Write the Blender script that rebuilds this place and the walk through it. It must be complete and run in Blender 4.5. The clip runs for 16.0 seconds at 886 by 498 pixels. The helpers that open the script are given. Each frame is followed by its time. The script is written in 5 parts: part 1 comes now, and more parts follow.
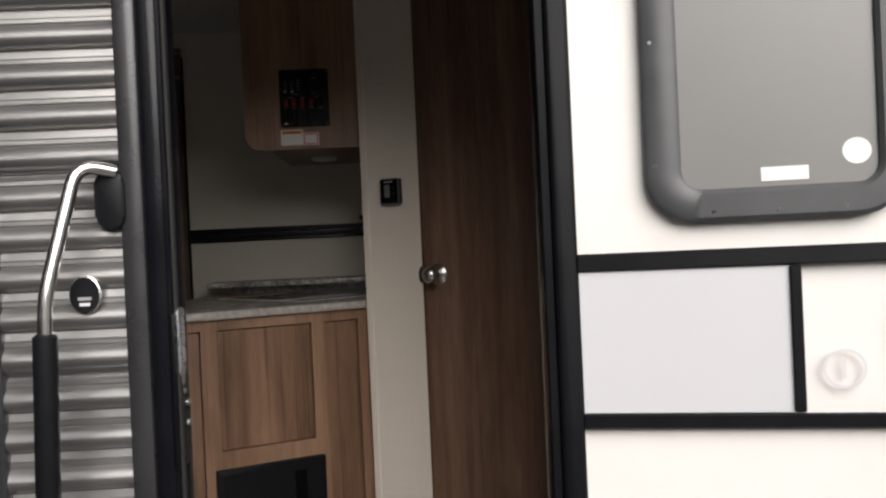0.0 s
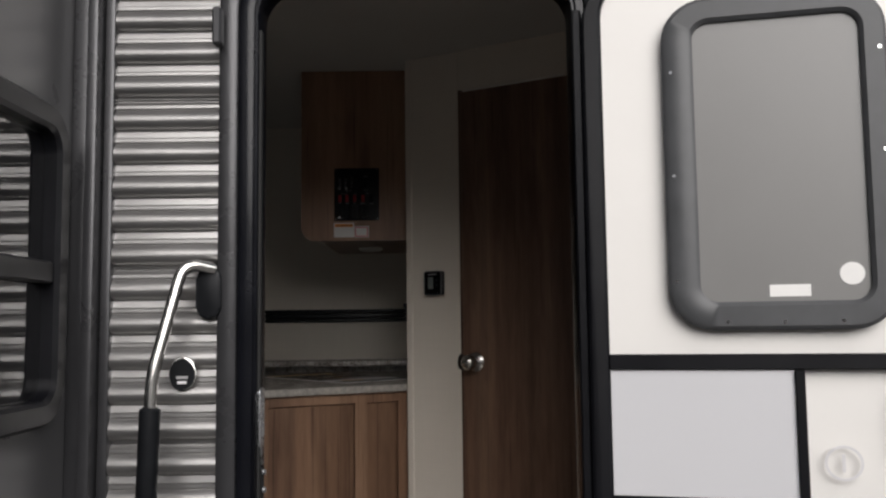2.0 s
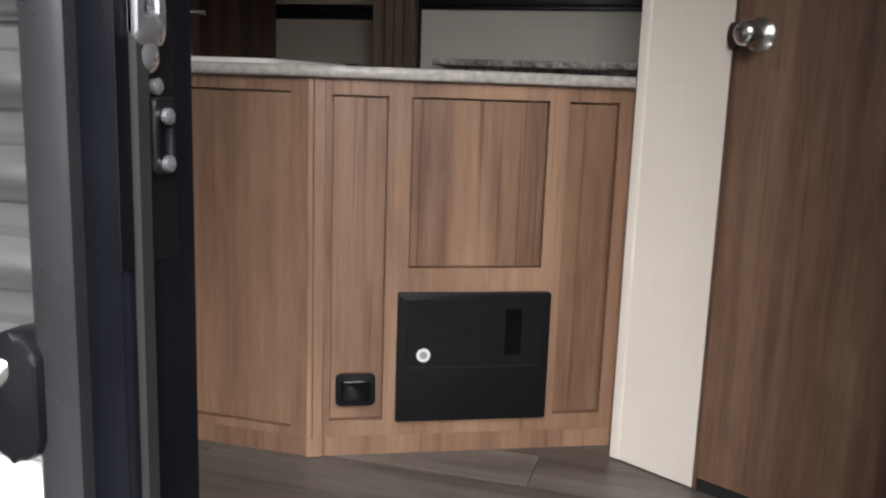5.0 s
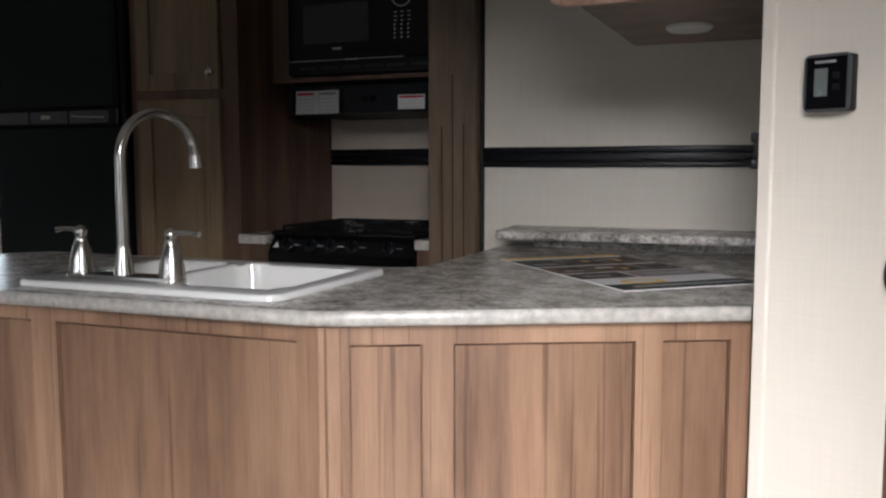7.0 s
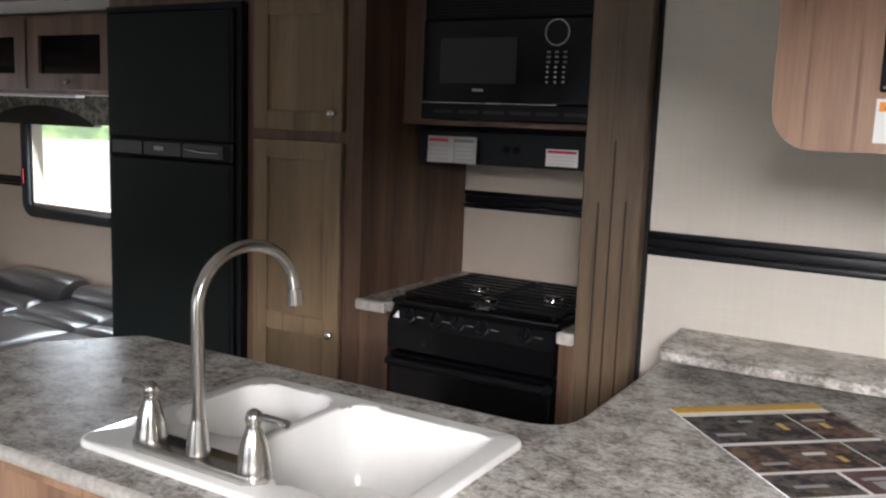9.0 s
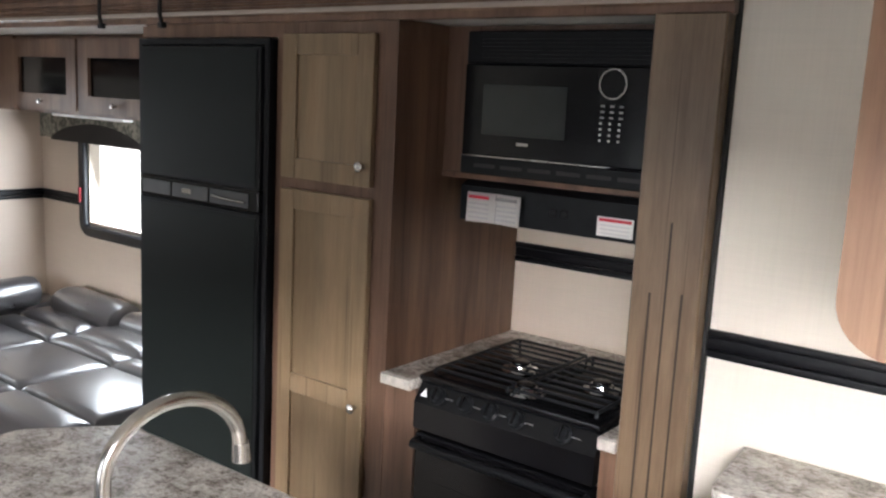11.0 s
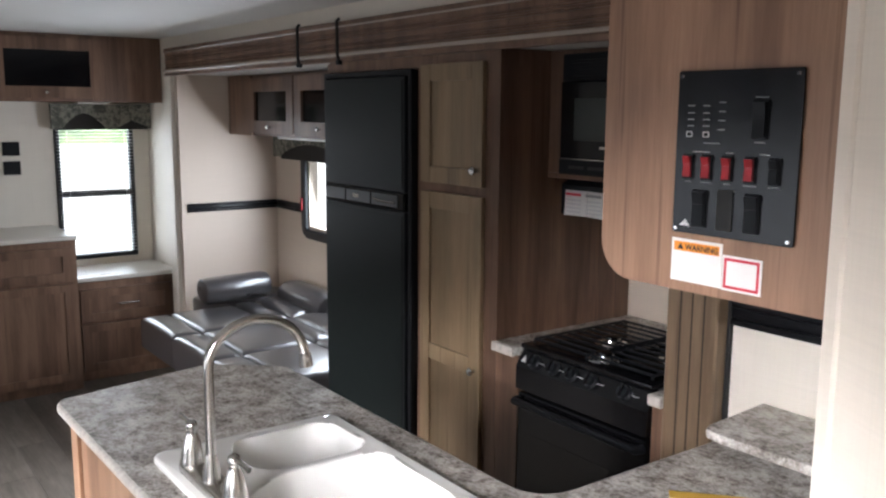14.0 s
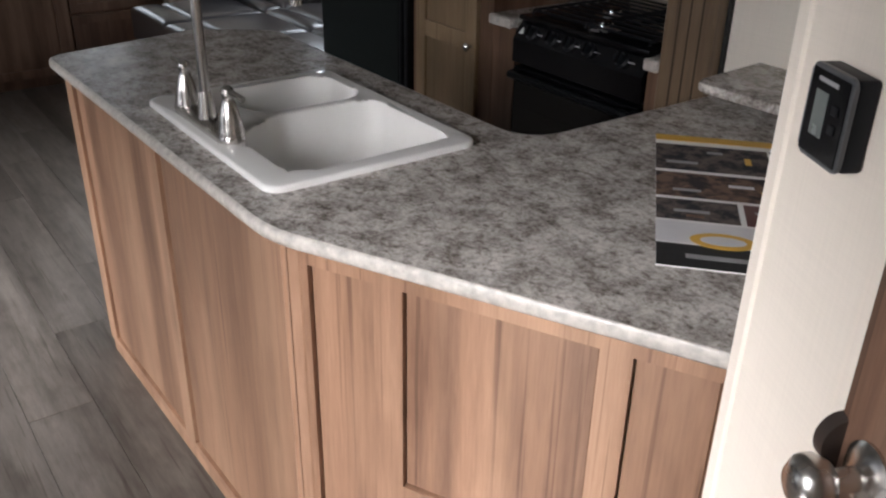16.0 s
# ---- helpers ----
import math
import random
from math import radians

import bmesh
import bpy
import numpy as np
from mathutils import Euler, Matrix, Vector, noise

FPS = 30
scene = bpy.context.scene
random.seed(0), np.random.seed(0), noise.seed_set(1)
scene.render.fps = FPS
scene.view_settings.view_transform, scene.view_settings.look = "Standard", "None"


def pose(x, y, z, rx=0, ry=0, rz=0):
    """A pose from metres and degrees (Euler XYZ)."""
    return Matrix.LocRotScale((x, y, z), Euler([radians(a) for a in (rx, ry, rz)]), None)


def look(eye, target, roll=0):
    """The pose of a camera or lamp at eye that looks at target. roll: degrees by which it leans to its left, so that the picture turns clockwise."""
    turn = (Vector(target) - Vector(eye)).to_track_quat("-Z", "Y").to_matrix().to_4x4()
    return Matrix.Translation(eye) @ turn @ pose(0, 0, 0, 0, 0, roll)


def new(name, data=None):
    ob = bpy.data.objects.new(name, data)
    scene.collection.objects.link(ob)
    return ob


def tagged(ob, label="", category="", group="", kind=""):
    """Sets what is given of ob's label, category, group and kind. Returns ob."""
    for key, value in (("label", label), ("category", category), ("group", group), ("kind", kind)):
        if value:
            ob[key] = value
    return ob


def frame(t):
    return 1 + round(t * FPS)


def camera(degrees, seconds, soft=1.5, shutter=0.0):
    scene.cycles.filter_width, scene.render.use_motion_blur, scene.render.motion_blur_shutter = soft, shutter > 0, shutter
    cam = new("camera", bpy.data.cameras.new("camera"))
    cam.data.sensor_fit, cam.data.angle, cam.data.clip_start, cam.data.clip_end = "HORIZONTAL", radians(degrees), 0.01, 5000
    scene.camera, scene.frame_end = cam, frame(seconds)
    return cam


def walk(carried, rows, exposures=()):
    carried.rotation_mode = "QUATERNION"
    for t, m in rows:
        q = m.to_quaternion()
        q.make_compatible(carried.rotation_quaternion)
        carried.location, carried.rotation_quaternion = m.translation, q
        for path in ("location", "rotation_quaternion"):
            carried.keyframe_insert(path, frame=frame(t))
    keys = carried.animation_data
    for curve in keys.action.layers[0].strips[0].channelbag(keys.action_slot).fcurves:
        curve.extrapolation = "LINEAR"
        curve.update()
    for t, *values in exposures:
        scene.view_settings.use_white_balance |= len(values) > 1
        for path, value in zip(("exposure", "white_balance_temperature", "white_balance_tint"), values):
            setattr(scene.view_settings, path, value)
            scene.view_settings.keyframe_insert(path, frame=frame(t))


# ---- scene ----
cam = camera(54.0, 16.0, soft=2.3)
PATH = [
    (0, (0.68, 0.578, 1.759), (0.742, 2.577, 1.745), -2.6),
    (0.5, (0.687, 0.396, 1.795), (0.712, 2.393, 1.884), -1.6),
    (1, (0.667, 0.302, 1.817), (0.68, 2.297, 1.964), -1.1),
    (1.5, (0.641, 0.296, 1.823), (0.65, 2.284, 2.034), -0.8),
    (2, (0.627, 0.35, 1.787), (0.634, 2.343, 1.962), -0.7),
    (2.5, (0.641, 0.436, 1.742), (0.634, 2.436, 1.755), -0.5),
    (3, (0.672, 0.556, 1.685), (0.621, 2.547, 1.509), 0.2),
    (3.2, (0.679, 0.617, 1.659), (0.61, 2.602, 1.419), 0.5),
    (5.3, (0.63, 1.657, 1.532), (0.002, 3.52, 1.163), 1.7),
    (5.5, (0.616, 1.727, 1.545), (-0.06, 3.58, 1.215), 1.4),
    (6, (0.573, 1.847, 1.704), (-0.127, 3.709, 1.496), -0.5),
    (6.4, (0.578, 1.885, 1.756), (-0.133, 3.747, 1.589), -1.1),
    (6.5, (0.582, 1.9, 1.767), (-0.137, 3.758, 1.593), -1.1),
    (7, (0.566, 2.04, 1.817), (-0.187, 3.883, 1.624), -0.1),
    (7.5, (0.549, 2.137, 1.91), (-0.209, 3.973, 1.681), -0.6),
    (8, (0.453, 2.263, 1.928), (-0.326, 4.087, 1.674), 1.9),
    (8.5, (0.368, 2.377, 2.084), (-0.49, 4.167, 1.838), 2.8),
    (8.7, (0.343, 2.401, 2.11), (-0.596, 4.147, 1.844), 2.0),
    (10.8, (0.282, 2.834, 2.337), (-0.879, 4.425, 1.994), 3.2),
    (11, (0.278, 2.822, 2.339), (-0.907, 4.398, 2.004), 2.9),
    (11.5, (0.367, 2.838, 2.358), (-0.862, 4.382, 2.035), 1.6),
    (12, (0.551, 2.891, 2.352), (-0.81, 4.321, 2.035), 1.6),
    (12.5, (0.701, 2.854, 2.361), (-0.778, 4.167, 2.057), 0.8),
    (13, (0.834, 2.805, 2.363), (-0.697, 4.059, 2.076), 1.0),
    (13.5, (0.907, 2.788, 2.365), (-0.653, 4.004, 2.067), 0.8),
    (14, (0.952, 2.787, 2.349), (-0.642, 3.954, 2.034), 0.4),
    (14.5, (0.993, 2.766, 2.307), (-0.595, 3.904, 1.877), 0.4),
    (15, (1.007, 2.77, 2.266), (-0.534, 3.9, 1.676), -0.2),
    (15.5, (1.007, 2.773, 2.231), (-0.482, 3.883, 1.488), -0.6),
    (16, (1.005, 2.773, 2.184), (-0.429, 3.83, 1.276), 1.1),
]
EXPOSURES = [(0.0, 0.05, 6500, 12), (1.0, -0.15, 6400, 11), (2.0, -0.38, 6350, 12), (3.2, -0.35, 6800, 13), (5.3, 1.4, 6000, 11), (6.0, 1.8, 5950, 11), (8.0, 2.4, 6000, 11), (8.7, 2.95, 6050, 12), (10.8, 4.2, 6100, 12), (12.0, 4.3, 6050, 12),
             (12.5, 4.05, 6000, 13), (14.0, 3.65, 5950, 13), (15.0, 3.05, 5950, 13), (16.0, 2.2, 6050, 14)]
walk(cam, [(t, look(eye, target, roll)) for t, eye, target, roll in PATH], EXPOSURES)

# ---- light ----
world = bpy.data.worlds.new("overcast_sky")
scene.world = world
world.use_nodes = True
wn = world.node_tree.nodes
sky = wn.new("ShaderNodeTexSky")
sky.sky_type, sky.sun_disc = "NISHITA", False
sky.sun_elevation, sky.sun_rotation = radians(32), radians(160)
sky.air_density, sky.dust_density = 1.0, 3.0
grey = wn.new("ShaderNodeHueSaturation")
grey.inputs["Saturation"].default_value = 0.22
world.node_tree.links.new(sky.outputs[0], grey.inputs["Color"])
world.node_tree.links.new(grey.outputs[0], wn["Background"].inputs["Color"])
wn["Background"].inputs["Strength"].default_value = 0.05
sun = new("sun", bpy.data.lights.new("sun", "SUN"))
sun.data.energy, sun.data.angle, sun.data.color = 5.2, radians(56), (1.0, 0.96, 0.91)
sun.matrix_world = look((0.29, -0.797, 0.53), (0, 0, 0))

# daylight lamps in three window openings; slide_window is unseen, added to let light in
for nm, w, t, watts, eye, to in (("slide_window", 1.66, 0.82, 0.6, (-1.35, 1.13, 1.775), (-1.35, 3.0, 1.775)), ("sofa_window", 1.1, 0.44, 2.3, (-3.34, 5.36, 1.84), (-3.34, 4.5, 1.6)),
                                 ("front_window", 0.46, 0.84, 1.1, (-5.14, 4.335, 1.8), (-4.0, 4.335, 1.8))):
    day = new(nm + "_daylight", bpy.data.lights.new(nm + "_daylight", "AREA"))
    day.data.shape, day.data.size, day.data.size_y, day.data.energy, day.data.color = "RECTANGLE", w, t, watts, (0.93, 0.97, 1.0)
    day.matrix_world = look(eye, to)

# ---- materials ----
def material(name, rough=0.5, metal=0.0):
    m = bpy.data.materials.new(name)
    m.use_nodes = True
    b = m.node_tree.nodes["Principled BSDF"]
    b.inputs["Roughness"].default_value, b.inputs["Metallic"].default_value = rough, metal
    return m, m.node_tree, b


def node(nt, kind, **inputs):
    n = nt.nodes.new(kind)
    for k, v in inputs.items():
        n.inputs[k.replace("_", " ")].default_value = v
    return n


def coords(nt, scale):
    tc = nt.nodes.new("ShaderNodeTexCoord")
    mp = nt.nodes.new("ShaderNodeMapping")
    mp.inputs["Scale"].default_value = scale
    nt.links.new(tc.outputs["Object"], mp.inputs["Vector"])
    return mp.outputs["Vector"]


def ramp(nt, fac, stops):
    r = nt.nodes.new("ShaderNodeValToRGB")
    el = r.color_ramp.elements
    while len(el) < len(stops):
        el.new(0.5)
    for e, (p, c) in zip(el, stops):
        e.position, e.color = p, (*c, 1)
    nt.links.new(fac, r.inputs["Fac"])
    return r.outputs["Color"]


def mix(nt, fac, a, b, blend="MIX"):
    n = nt.nodes.new("ShaderNodeMix")
    n.data_type, n.blend_type = "RGBA", blend
    for sock, v in ((n.inputs["Factor"], fac), (n.inputs["A"], a), (n.inputs["B"], b)):
        if hasattr(v, "links"):
            nt.links.new(v, sock)
        elif isinstance(v, tuple):
            sock.default_value = (*v, 1)
        else:
            sock.default_value = v
    return n.outputs["Result"]


def bump(nt, bsdf, height, strength=0.2, distance=0.002):
    n = node(nt, "ShaderNodeBump", Strength=strength, Distance=distance)
    nt.links.new(height, n.inputs["Height"])
    nt.links.new(n.outputs[0], bsdf.inputs["Normal"])


def noisetex(nt, vec, scale, detail=4.0, rough=0.55):
    n = node(nt, "ShaderNodeTexNoise", Scale=scale, Detail=detail, Roughness=rough)
    nt.links.new(vec, n.inputs["Vector"])
    return n.outputs["Fac"]


def wood(name, dark, mid, light, grain=(1, 1, 0.06), rough=0.42, band=9.0, tone=(0.9, 1.0)):
    """Printed wood: broad boards of differing tint, streaks along the grain, cloudy figure and fine pores; each piece is cut from another place."""
    m, nt, b = material(name, rough)
    info = nt.nodes.new("ShaderNodeObjectInfo")
    sc = nt.nodes.new("ShaderNodeVectorMath")
    sc.operation = "SCALE"
    sc.inputs[0].default_value = (17.0, 5.0, 9.0)
    nt.links.new(info.outputs["Random"], sc.inputs["Scale"])

    def place(scale):
        add = nt.nodes.new("ShaderNodeVectorMath")
        nt.links.new(coords(nt, scale), add.inputs[0])
        nt.links.new(sc.outputs[0], add.inputs[1])
        return add.outputs[0]

    v = place(grain)
    thin = place(tuple(g * 0.25 if g < 1 else 1.0 for g in grain))
    wide = place(tuple(min(g * 5.0, 1.0) for g in grain))
    board = noisetex(nt, thin, band * 1.5, 0.0, 0.4)
    broad = noisetex(nt, v, band, 1.5, 0.4)
    streak = noisetex(nt, v, band * 5, 6.0, 0.65)
    fine = noisetex(nt, v, band * 26, 4.0, 0.7)
    figure = noisetex(nt, wide, band * 1.6, 3.0, 0.5)
    vein = noisetex(nt, thin, band * 11, 2.0, 0.5)
    col = ramp(nt, broad, [(0.36, dark), (0.47, mid), (0.53, mid), (0.63, light)])
    col = mix(nt, 0.42, col, ramp(nt, streak, [(0.33, dark), (0.5, mid), (0.68, light)]))
    col = mix(nt, 0.8, col, ramp(nt, board, [(0.38, (0.86, 0.85, 0.84)), (0.45, (0.98, 0.98, 0.97)), (0.55, (1.0, 1.0, 1.0)), (0.6, (1.1, 1.09, 1.08))]), "MULTIPLY")
    col = mix(nt, 0.8, col, ramp(nt, figure, [(0.34, (0.82, 0.8, 0.79)), (0.5, (1.04, 1.04, 1.04))]), "MULTIPLY")
    col = mix(nt, 0.7, col, ramp(nt, vein, [(0.3, (0.5, 0.45, 0.42)), (0.36, (1, 1, 1))]), "MULTIPLY")
    col = mix(nt, 0.35, col, ramp(nt, fine, [(0.3, (0.55, 0.5, 0.45)), (0.62, (1, 1, 1))]), "MULTIPLY")
    col = mix(nt, 1.0, col, ramp(nt, info.outputs["Random"], [(0.0, (tone[0],) * 3), (1.0, (tone[1],) * 3)]), "MULTIPLY")
    nt.links.new(col, b.inputs["Base Color"])
    bump(nt, b, fine, 0.12, 0.001)
    return m


def plain(name, colour, rough=0.5, metal=0.0, mottled=0.12, scale=14.0, relief=0.08, coat=0.0, spec=0.5):
    """Paint, plastic or metal with slight mottling, uneven gloss and fine relief."""
    m, nt, b = material(name, rough, metal)
    v = coords(nt, (1, 1, 1))
    n1 = noisetex(nt, v, scale, 5.0)
    n2 = noisetex(nt, v, scale * 14, 3.0)
    low = tuple(c * (1 - mottled) for c in colour)
    col = ramp(nt, n1, [(0.3, low), (0.7, colour)])
    nt.links.new(col, b.inputs["Base Color"])
    r = node(nt, "ShaderNodeMapRange", To_Min=max(rough - 0.08, 0.02), To_Max=min(rough + 0.1, 1.0))
    nt.links.new(n1, r.inputs["Value"])
    nt.links.new(r.outputs[0], b.inputs["Roughness"])
    b.inputs["Coat Weight"].default_value, b.inputs["Specular IOR Level"].default_value = coat, spec
    if relief:
        bump(nt, b, n2, relief, 0.001)
    return m


def laminate(name):
    """Grey-brown granite print: pale drifts, clustered dark blots and fine flecks."""
    m, nt, b = material(name, 0.27)
    v = coords(nt, (1, 1, 1))
    drift = noisetex(nt, v, 5.5, 3.0, 0.5)
    cloud = noisetex(nt, v, 14.0, 9.0, 0.7)
    blot = noisetex(nt, coords(nt, (1, 1.3, 1)), 38.0, 6.0, 0.72)
    fleck = noisetex(nt, v, 95.0, 5.0, 0.75)
    col = ramp(nt, cloud, [(0.39, (0.165, 0.15, 0.133)), (0.45, (0.295, 0.275, 0.25)), (0.51, (0.46, 0.436, 0.405)), (0.6, (0.645, 0.62, 0.585))])
    col = mix(nt, 0.4, col, ramp(nt, fleck, [(0.39, (0.11, 0.092, 0.08)), (0.47, (0.34, 0.305, 0.28)), (0.57, (0.62, 0.58, 0.545))]))
    col = mix(nt, 0.75, col, ramp(nt, blot, [(0.37, (0.3, 0.26, 0.235)), (0.43, (0.7, 0.67, 0.645)), (0.48, (1.05, 1.05, 1.05))]), "MULTIPLY")
    col = mix(nt, 0.8, col, ramp(nt, drift, [(0.35, (0.84, 0.83, 0.82)), (0.6, (1.1, 1.1, 1.09))]), "MULTIPLY")
    speck = noisetex(nt, v, 170.0, 2.0, 0.5)
    col = mix(nt, 0.6, col, ramp(nt, speck, [(0.3, (0.3, 0.28, 0.26)), (0.37, (1, 1, 1))]), "MULTIPLY")
    nt.links.new(col, b.inputs["Base Color"])
    bump(nt, b, fleck, 0.06, 0.001)
    return m


def wallpaper(name, colour):
    """Vinyl wall board with a fine woven print of upright and level threads."""
    m, nt, b = material(name, 0.62)
    up = noisetex(nt, coords(nt, (1, 1, 0.02)), 240.0, 3.0)
    across = noisetex(nt, coords(nt, (0.02, 0.02, 1)), 240.0, 3.0)
    large = noisetex(nt, coords(nt, (1, 1, 1)), 3.0, 4.0)
    weave = mix(nt, 0.5, up, across)
    col = ramp(nt, weave, [(0.36, tuple(c * 0.945 for c in colour)), (0.62, colour)])
    col = mix(nt, 0.5, col, ramp(nt, large, [(0.3, (0.9, 0.89, 0.87)), (0.7, (1, 1, 1))]), "MULTIPLY")
    nt.links.new(col, b.inputs["Base Color"])
    bump(nt, b, weave, 0.1, 0.001)
    return m


def leather(name, colour):
    m, nt, b = material(name, 0.34)
    v = coords(nt, (1, 1, 1))
    cells = node(nt, "ShaderNodeTexVoronoi", Scale=260.0)
    nt.links.new(v, cells.inputs["Vector"])
    fold = noisetex(nt, v, 6.0, 3.0)
    nt.links.new(ramp(nt, fold, [(0.3, tuple(c * 0.7 for c in colour)), (0.7, colour)]), b.inputs["Base Color"])
    r = node(nt, "ShaderNodeMapRange", To_Min=0.24, To_Max=0.36)
    nt.links.new(fold, r.inputs["Value"])
    nt.links.new(r.outputs[0], b.inputs["Roughness"])
    h = nt.nodes.new("ShaderNodeMath")
    h.operation = "MULTIPLY_ADD"
    h.inputs[1].default_value = 0.8
    nt.links.new(fold, h.inputs[0])
    nt.links.new(cells.outputs["Distance"], h.inputs[2])
    bump(nt, b, h.outputs[0], 0.07, 0.001)
    b.inputs["Specular IOR Level"].default_value, b.inputs["Coat Weight"].default_value, b.inputs["Coat Roughness"].default_value = 1.0, 0.8, 0.24
    return m


def patterned(name, a, b_col, scale):
    m, nt, b = material(name, 0.85)
    v = coords(nt, (1, 1, 1))
    n1 = noisetex(nt, v, scale, 3.0, 0.7)
    nt.links.new(ramp(nt, n1, [(0.42, a), (0.58, b_col)]), b.inputs["Base Color"])
    bump(nt, b, noisetex(nt, v, 400.0), 0.2)
    return m


def glass(name, tint, rough=0.0, clear=0.9):
    """A thin pane: part clear, part mirror."""
    m, nt, b = material(name, rough)
    b.inputs["Base Color"].default_value = (*tint, 1)
    b.inputs["Specular IOR Level"].default_value = 0.8
    t = node(nt, "ShaderNodeBsdfTransparent")
    t.inputs["Color"].default_value = (0.94, 0.96, 0.95, 1)
    s = node(nt, "ShaderNodeMixShader", Fac=1 - clear)
    nt.links.new(t.outputs[0], s.inputs[1])
    nt.links.new(b.outputs[0], s.inputs[2])
    nt.links.new(s.outputs[0], nt.nodes["Material Output"].inputs["Surface"])
    return m


def ground_stuff(name):
    m, nt, b = material(name, 0.9)
    v = coords(nt, (1, 1, 1))
    n1, n2 = noisetex(nt, v, 0.6, 5.0), noisetex(nt, v, 60.0, 4.0)
    col = mix(nt, 0.5, ramp(nt, n1, [(0.3, (0.13, 0.125, 0.12)), (0.7, (0.2, 0.195, 0.185))]), ramp(nt, n2, [(0.35, (0.1, 0.095, 0.09)), (0.65, (0.26, 0.25, 0.24))]))
    nt.links.new(col, b.inputs["Base Color"])
    bump(nt, b, n2, 0.6, 0.01)
    return m


WOOD = wood("warm_maple_print", (0.2, 0.112, 0.068), (0.305, 0.178, 0.112), (0.4, 0.247, 0.158), band=8.0, tone=(0.96, 1.0))
WOOD_PANEL = wood("brown_panel_print", (0.15, 0.082, 0.051), (0.268, 0.154, 0.096), (0.37, 0.226, 0.144), band=7.0, tone=(0.96, 1.0))
WOOD_DOOR = wood("brown_door_print", (0.085, 0.046, 0.03), (0.175, 0.1, 0.066), (0.25, 0.155, 0.104), band=10.0)
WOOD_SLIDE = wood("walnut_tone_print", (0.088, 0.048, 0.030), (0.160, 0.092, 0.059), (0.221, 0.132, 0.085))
WOOD_TAN = wood("tan_door_print", (0.172, 0.116, 0.063), (0.225, 0.158, 0.09), (0.255, 0.184, 0.109), band=6.0)
WOOD_FLANGE = wood("olive_brown_print", (0.115, 0.075, 0.044), (0.185, 0.127, 0.078), (0.235, 0.167, 0.106))
PLANK = wood("grey_plank_print", (0.075, 0.066, 0.057), (0.15, 0.135, 0.118), (0.225, 0.205, 0.182), grain=(0.12, 1, 1), rough=0.36, band=10.0, tone=(0.72, 1.05))
COUNTER = laminate("granite_laminate")
# the same laminate, paler: door light on the rounded edge is put into the colour
EDGE = plain("lit_laminate_edge", (0.56, 0.525, 0.475), 0.35, 0, 0.4, 60.0)
WALL = wallpaper("beige_wall_board", (0.7, 0.65, 0.57))
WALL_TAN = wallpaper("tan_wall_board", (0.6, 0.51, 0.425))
PANEL = wallpaper("cream_wall_board", (0.78, 0.71, 0.62))
CEIL = plain("white_ceiling_board", (0.6, 0.595, 0.57), 0.7, 0, 0.06, 3.0, 0.05)
WHITE = plain("white_door_skin", (0.8, 0.78, 0.75), 0.38, 0, 0.04, 4.0, 0.03)
WHITE_GLOSS = plain("white_acrylic", (0.82, 0.81, 0.78), 0.16, 0, 0.04, 8.0, 0.0, 0.5)
PAPER = plain("printed_paper", (0.8, 0.79, 0.77), 0.6, 0, 0.05, 20.0)
BLACK = plain("black_aluminium", (0.0045, 0.0047, 0.0065), 0.36, 0.0, 0.3, 10.0, 0.06, 0.0, 0.3)
FRAME = plain("satin_black_frame", (0.006, 0.0065, 0.009), 0.2, 0.0, 0.25, 10.0, 0.03, 0.0, 0.25)
FRAME_OUT = plain("satin_charcoal_trim", (0.045, 0.045, 0.048), 0.28, 0.35, 0.2, 10.0, 0.04, 0.0, 0.6)
BLACK_GLOSS = plain("black_enamel", (0.006, 0.006, 0.007), 0.18, 0, 0.3, 8.0, 0.02, 0.0, 0.3)
BLACK_SOFT = plain("black_plastic", (0.009, 0.0098, 0.0115), 0.42, 0, 0.25, 30.0, 0.08, 0.0, 0.18)
FRIDGE = plain("dark_textured_panel", (0.0085, 0.0112, 0.0108), 0.42, 0, 0.25, 20.0, 0.15, 0.0, 0.15)
RUBBER = plain("black_rubber", (0.012, 0.012, 0.012), 0.75, 0, 0.3, 30.0)
GREY_PL = plain("dark_grey_plastic", (0.07, 0.072, 0.076), 0.42, 0, 0.2, 20.0)
SIDING = plain("silver_grey_siding", (0.43, 0.422, 0.414), 0.31, 0.9, 0.14, 5.0, 0.04)
SIDING_W = plain("white_siding", (0.76, 0.75, 0.73), 0.35, 0.0, 0.06, 5.0, 0.03)
SKIN_DARK = plain("charcoal_wall_skin", (0.085, 0.085, 0.088), 0.3, 0.1, 0.2, 4.0, 0.04)
CHROME = plain("polished_chrome", (0.8, 0.8, 0.8), 0.08, 1.0, 0.05, 20.0, 0.0)
NICKEL = plain("brushed_nickel", (0.55, 0.53, 0.5), 0.24, 1.0, 0.04, 6.0, 0.0)
ALU = plain("bright_aluminium", (0.75, 0.74, 0.72), 0.22, 1.0, 0.08, 30.0, 0.05)
LEATHER = leather("dark_brown_vinyl", (0.036, 0.034, 0.036))
FABRIC = patterned("floral_valance_cloth", (0.07, 0.075, 0.06), (0.24, 0.23, 0.19), 34.0)
DARK_CLOTH = plain("dark_valance_cloth", (0.02, 0.018, 0.016), 0.9)
GLASS = glass("window_pane", (0.02, 0.02, 0.02), 0.0, 0.86)
GLASS_DARK = glass("tinted_pane", (0.01, 0.01, 0.012), 0.02, 0.25)
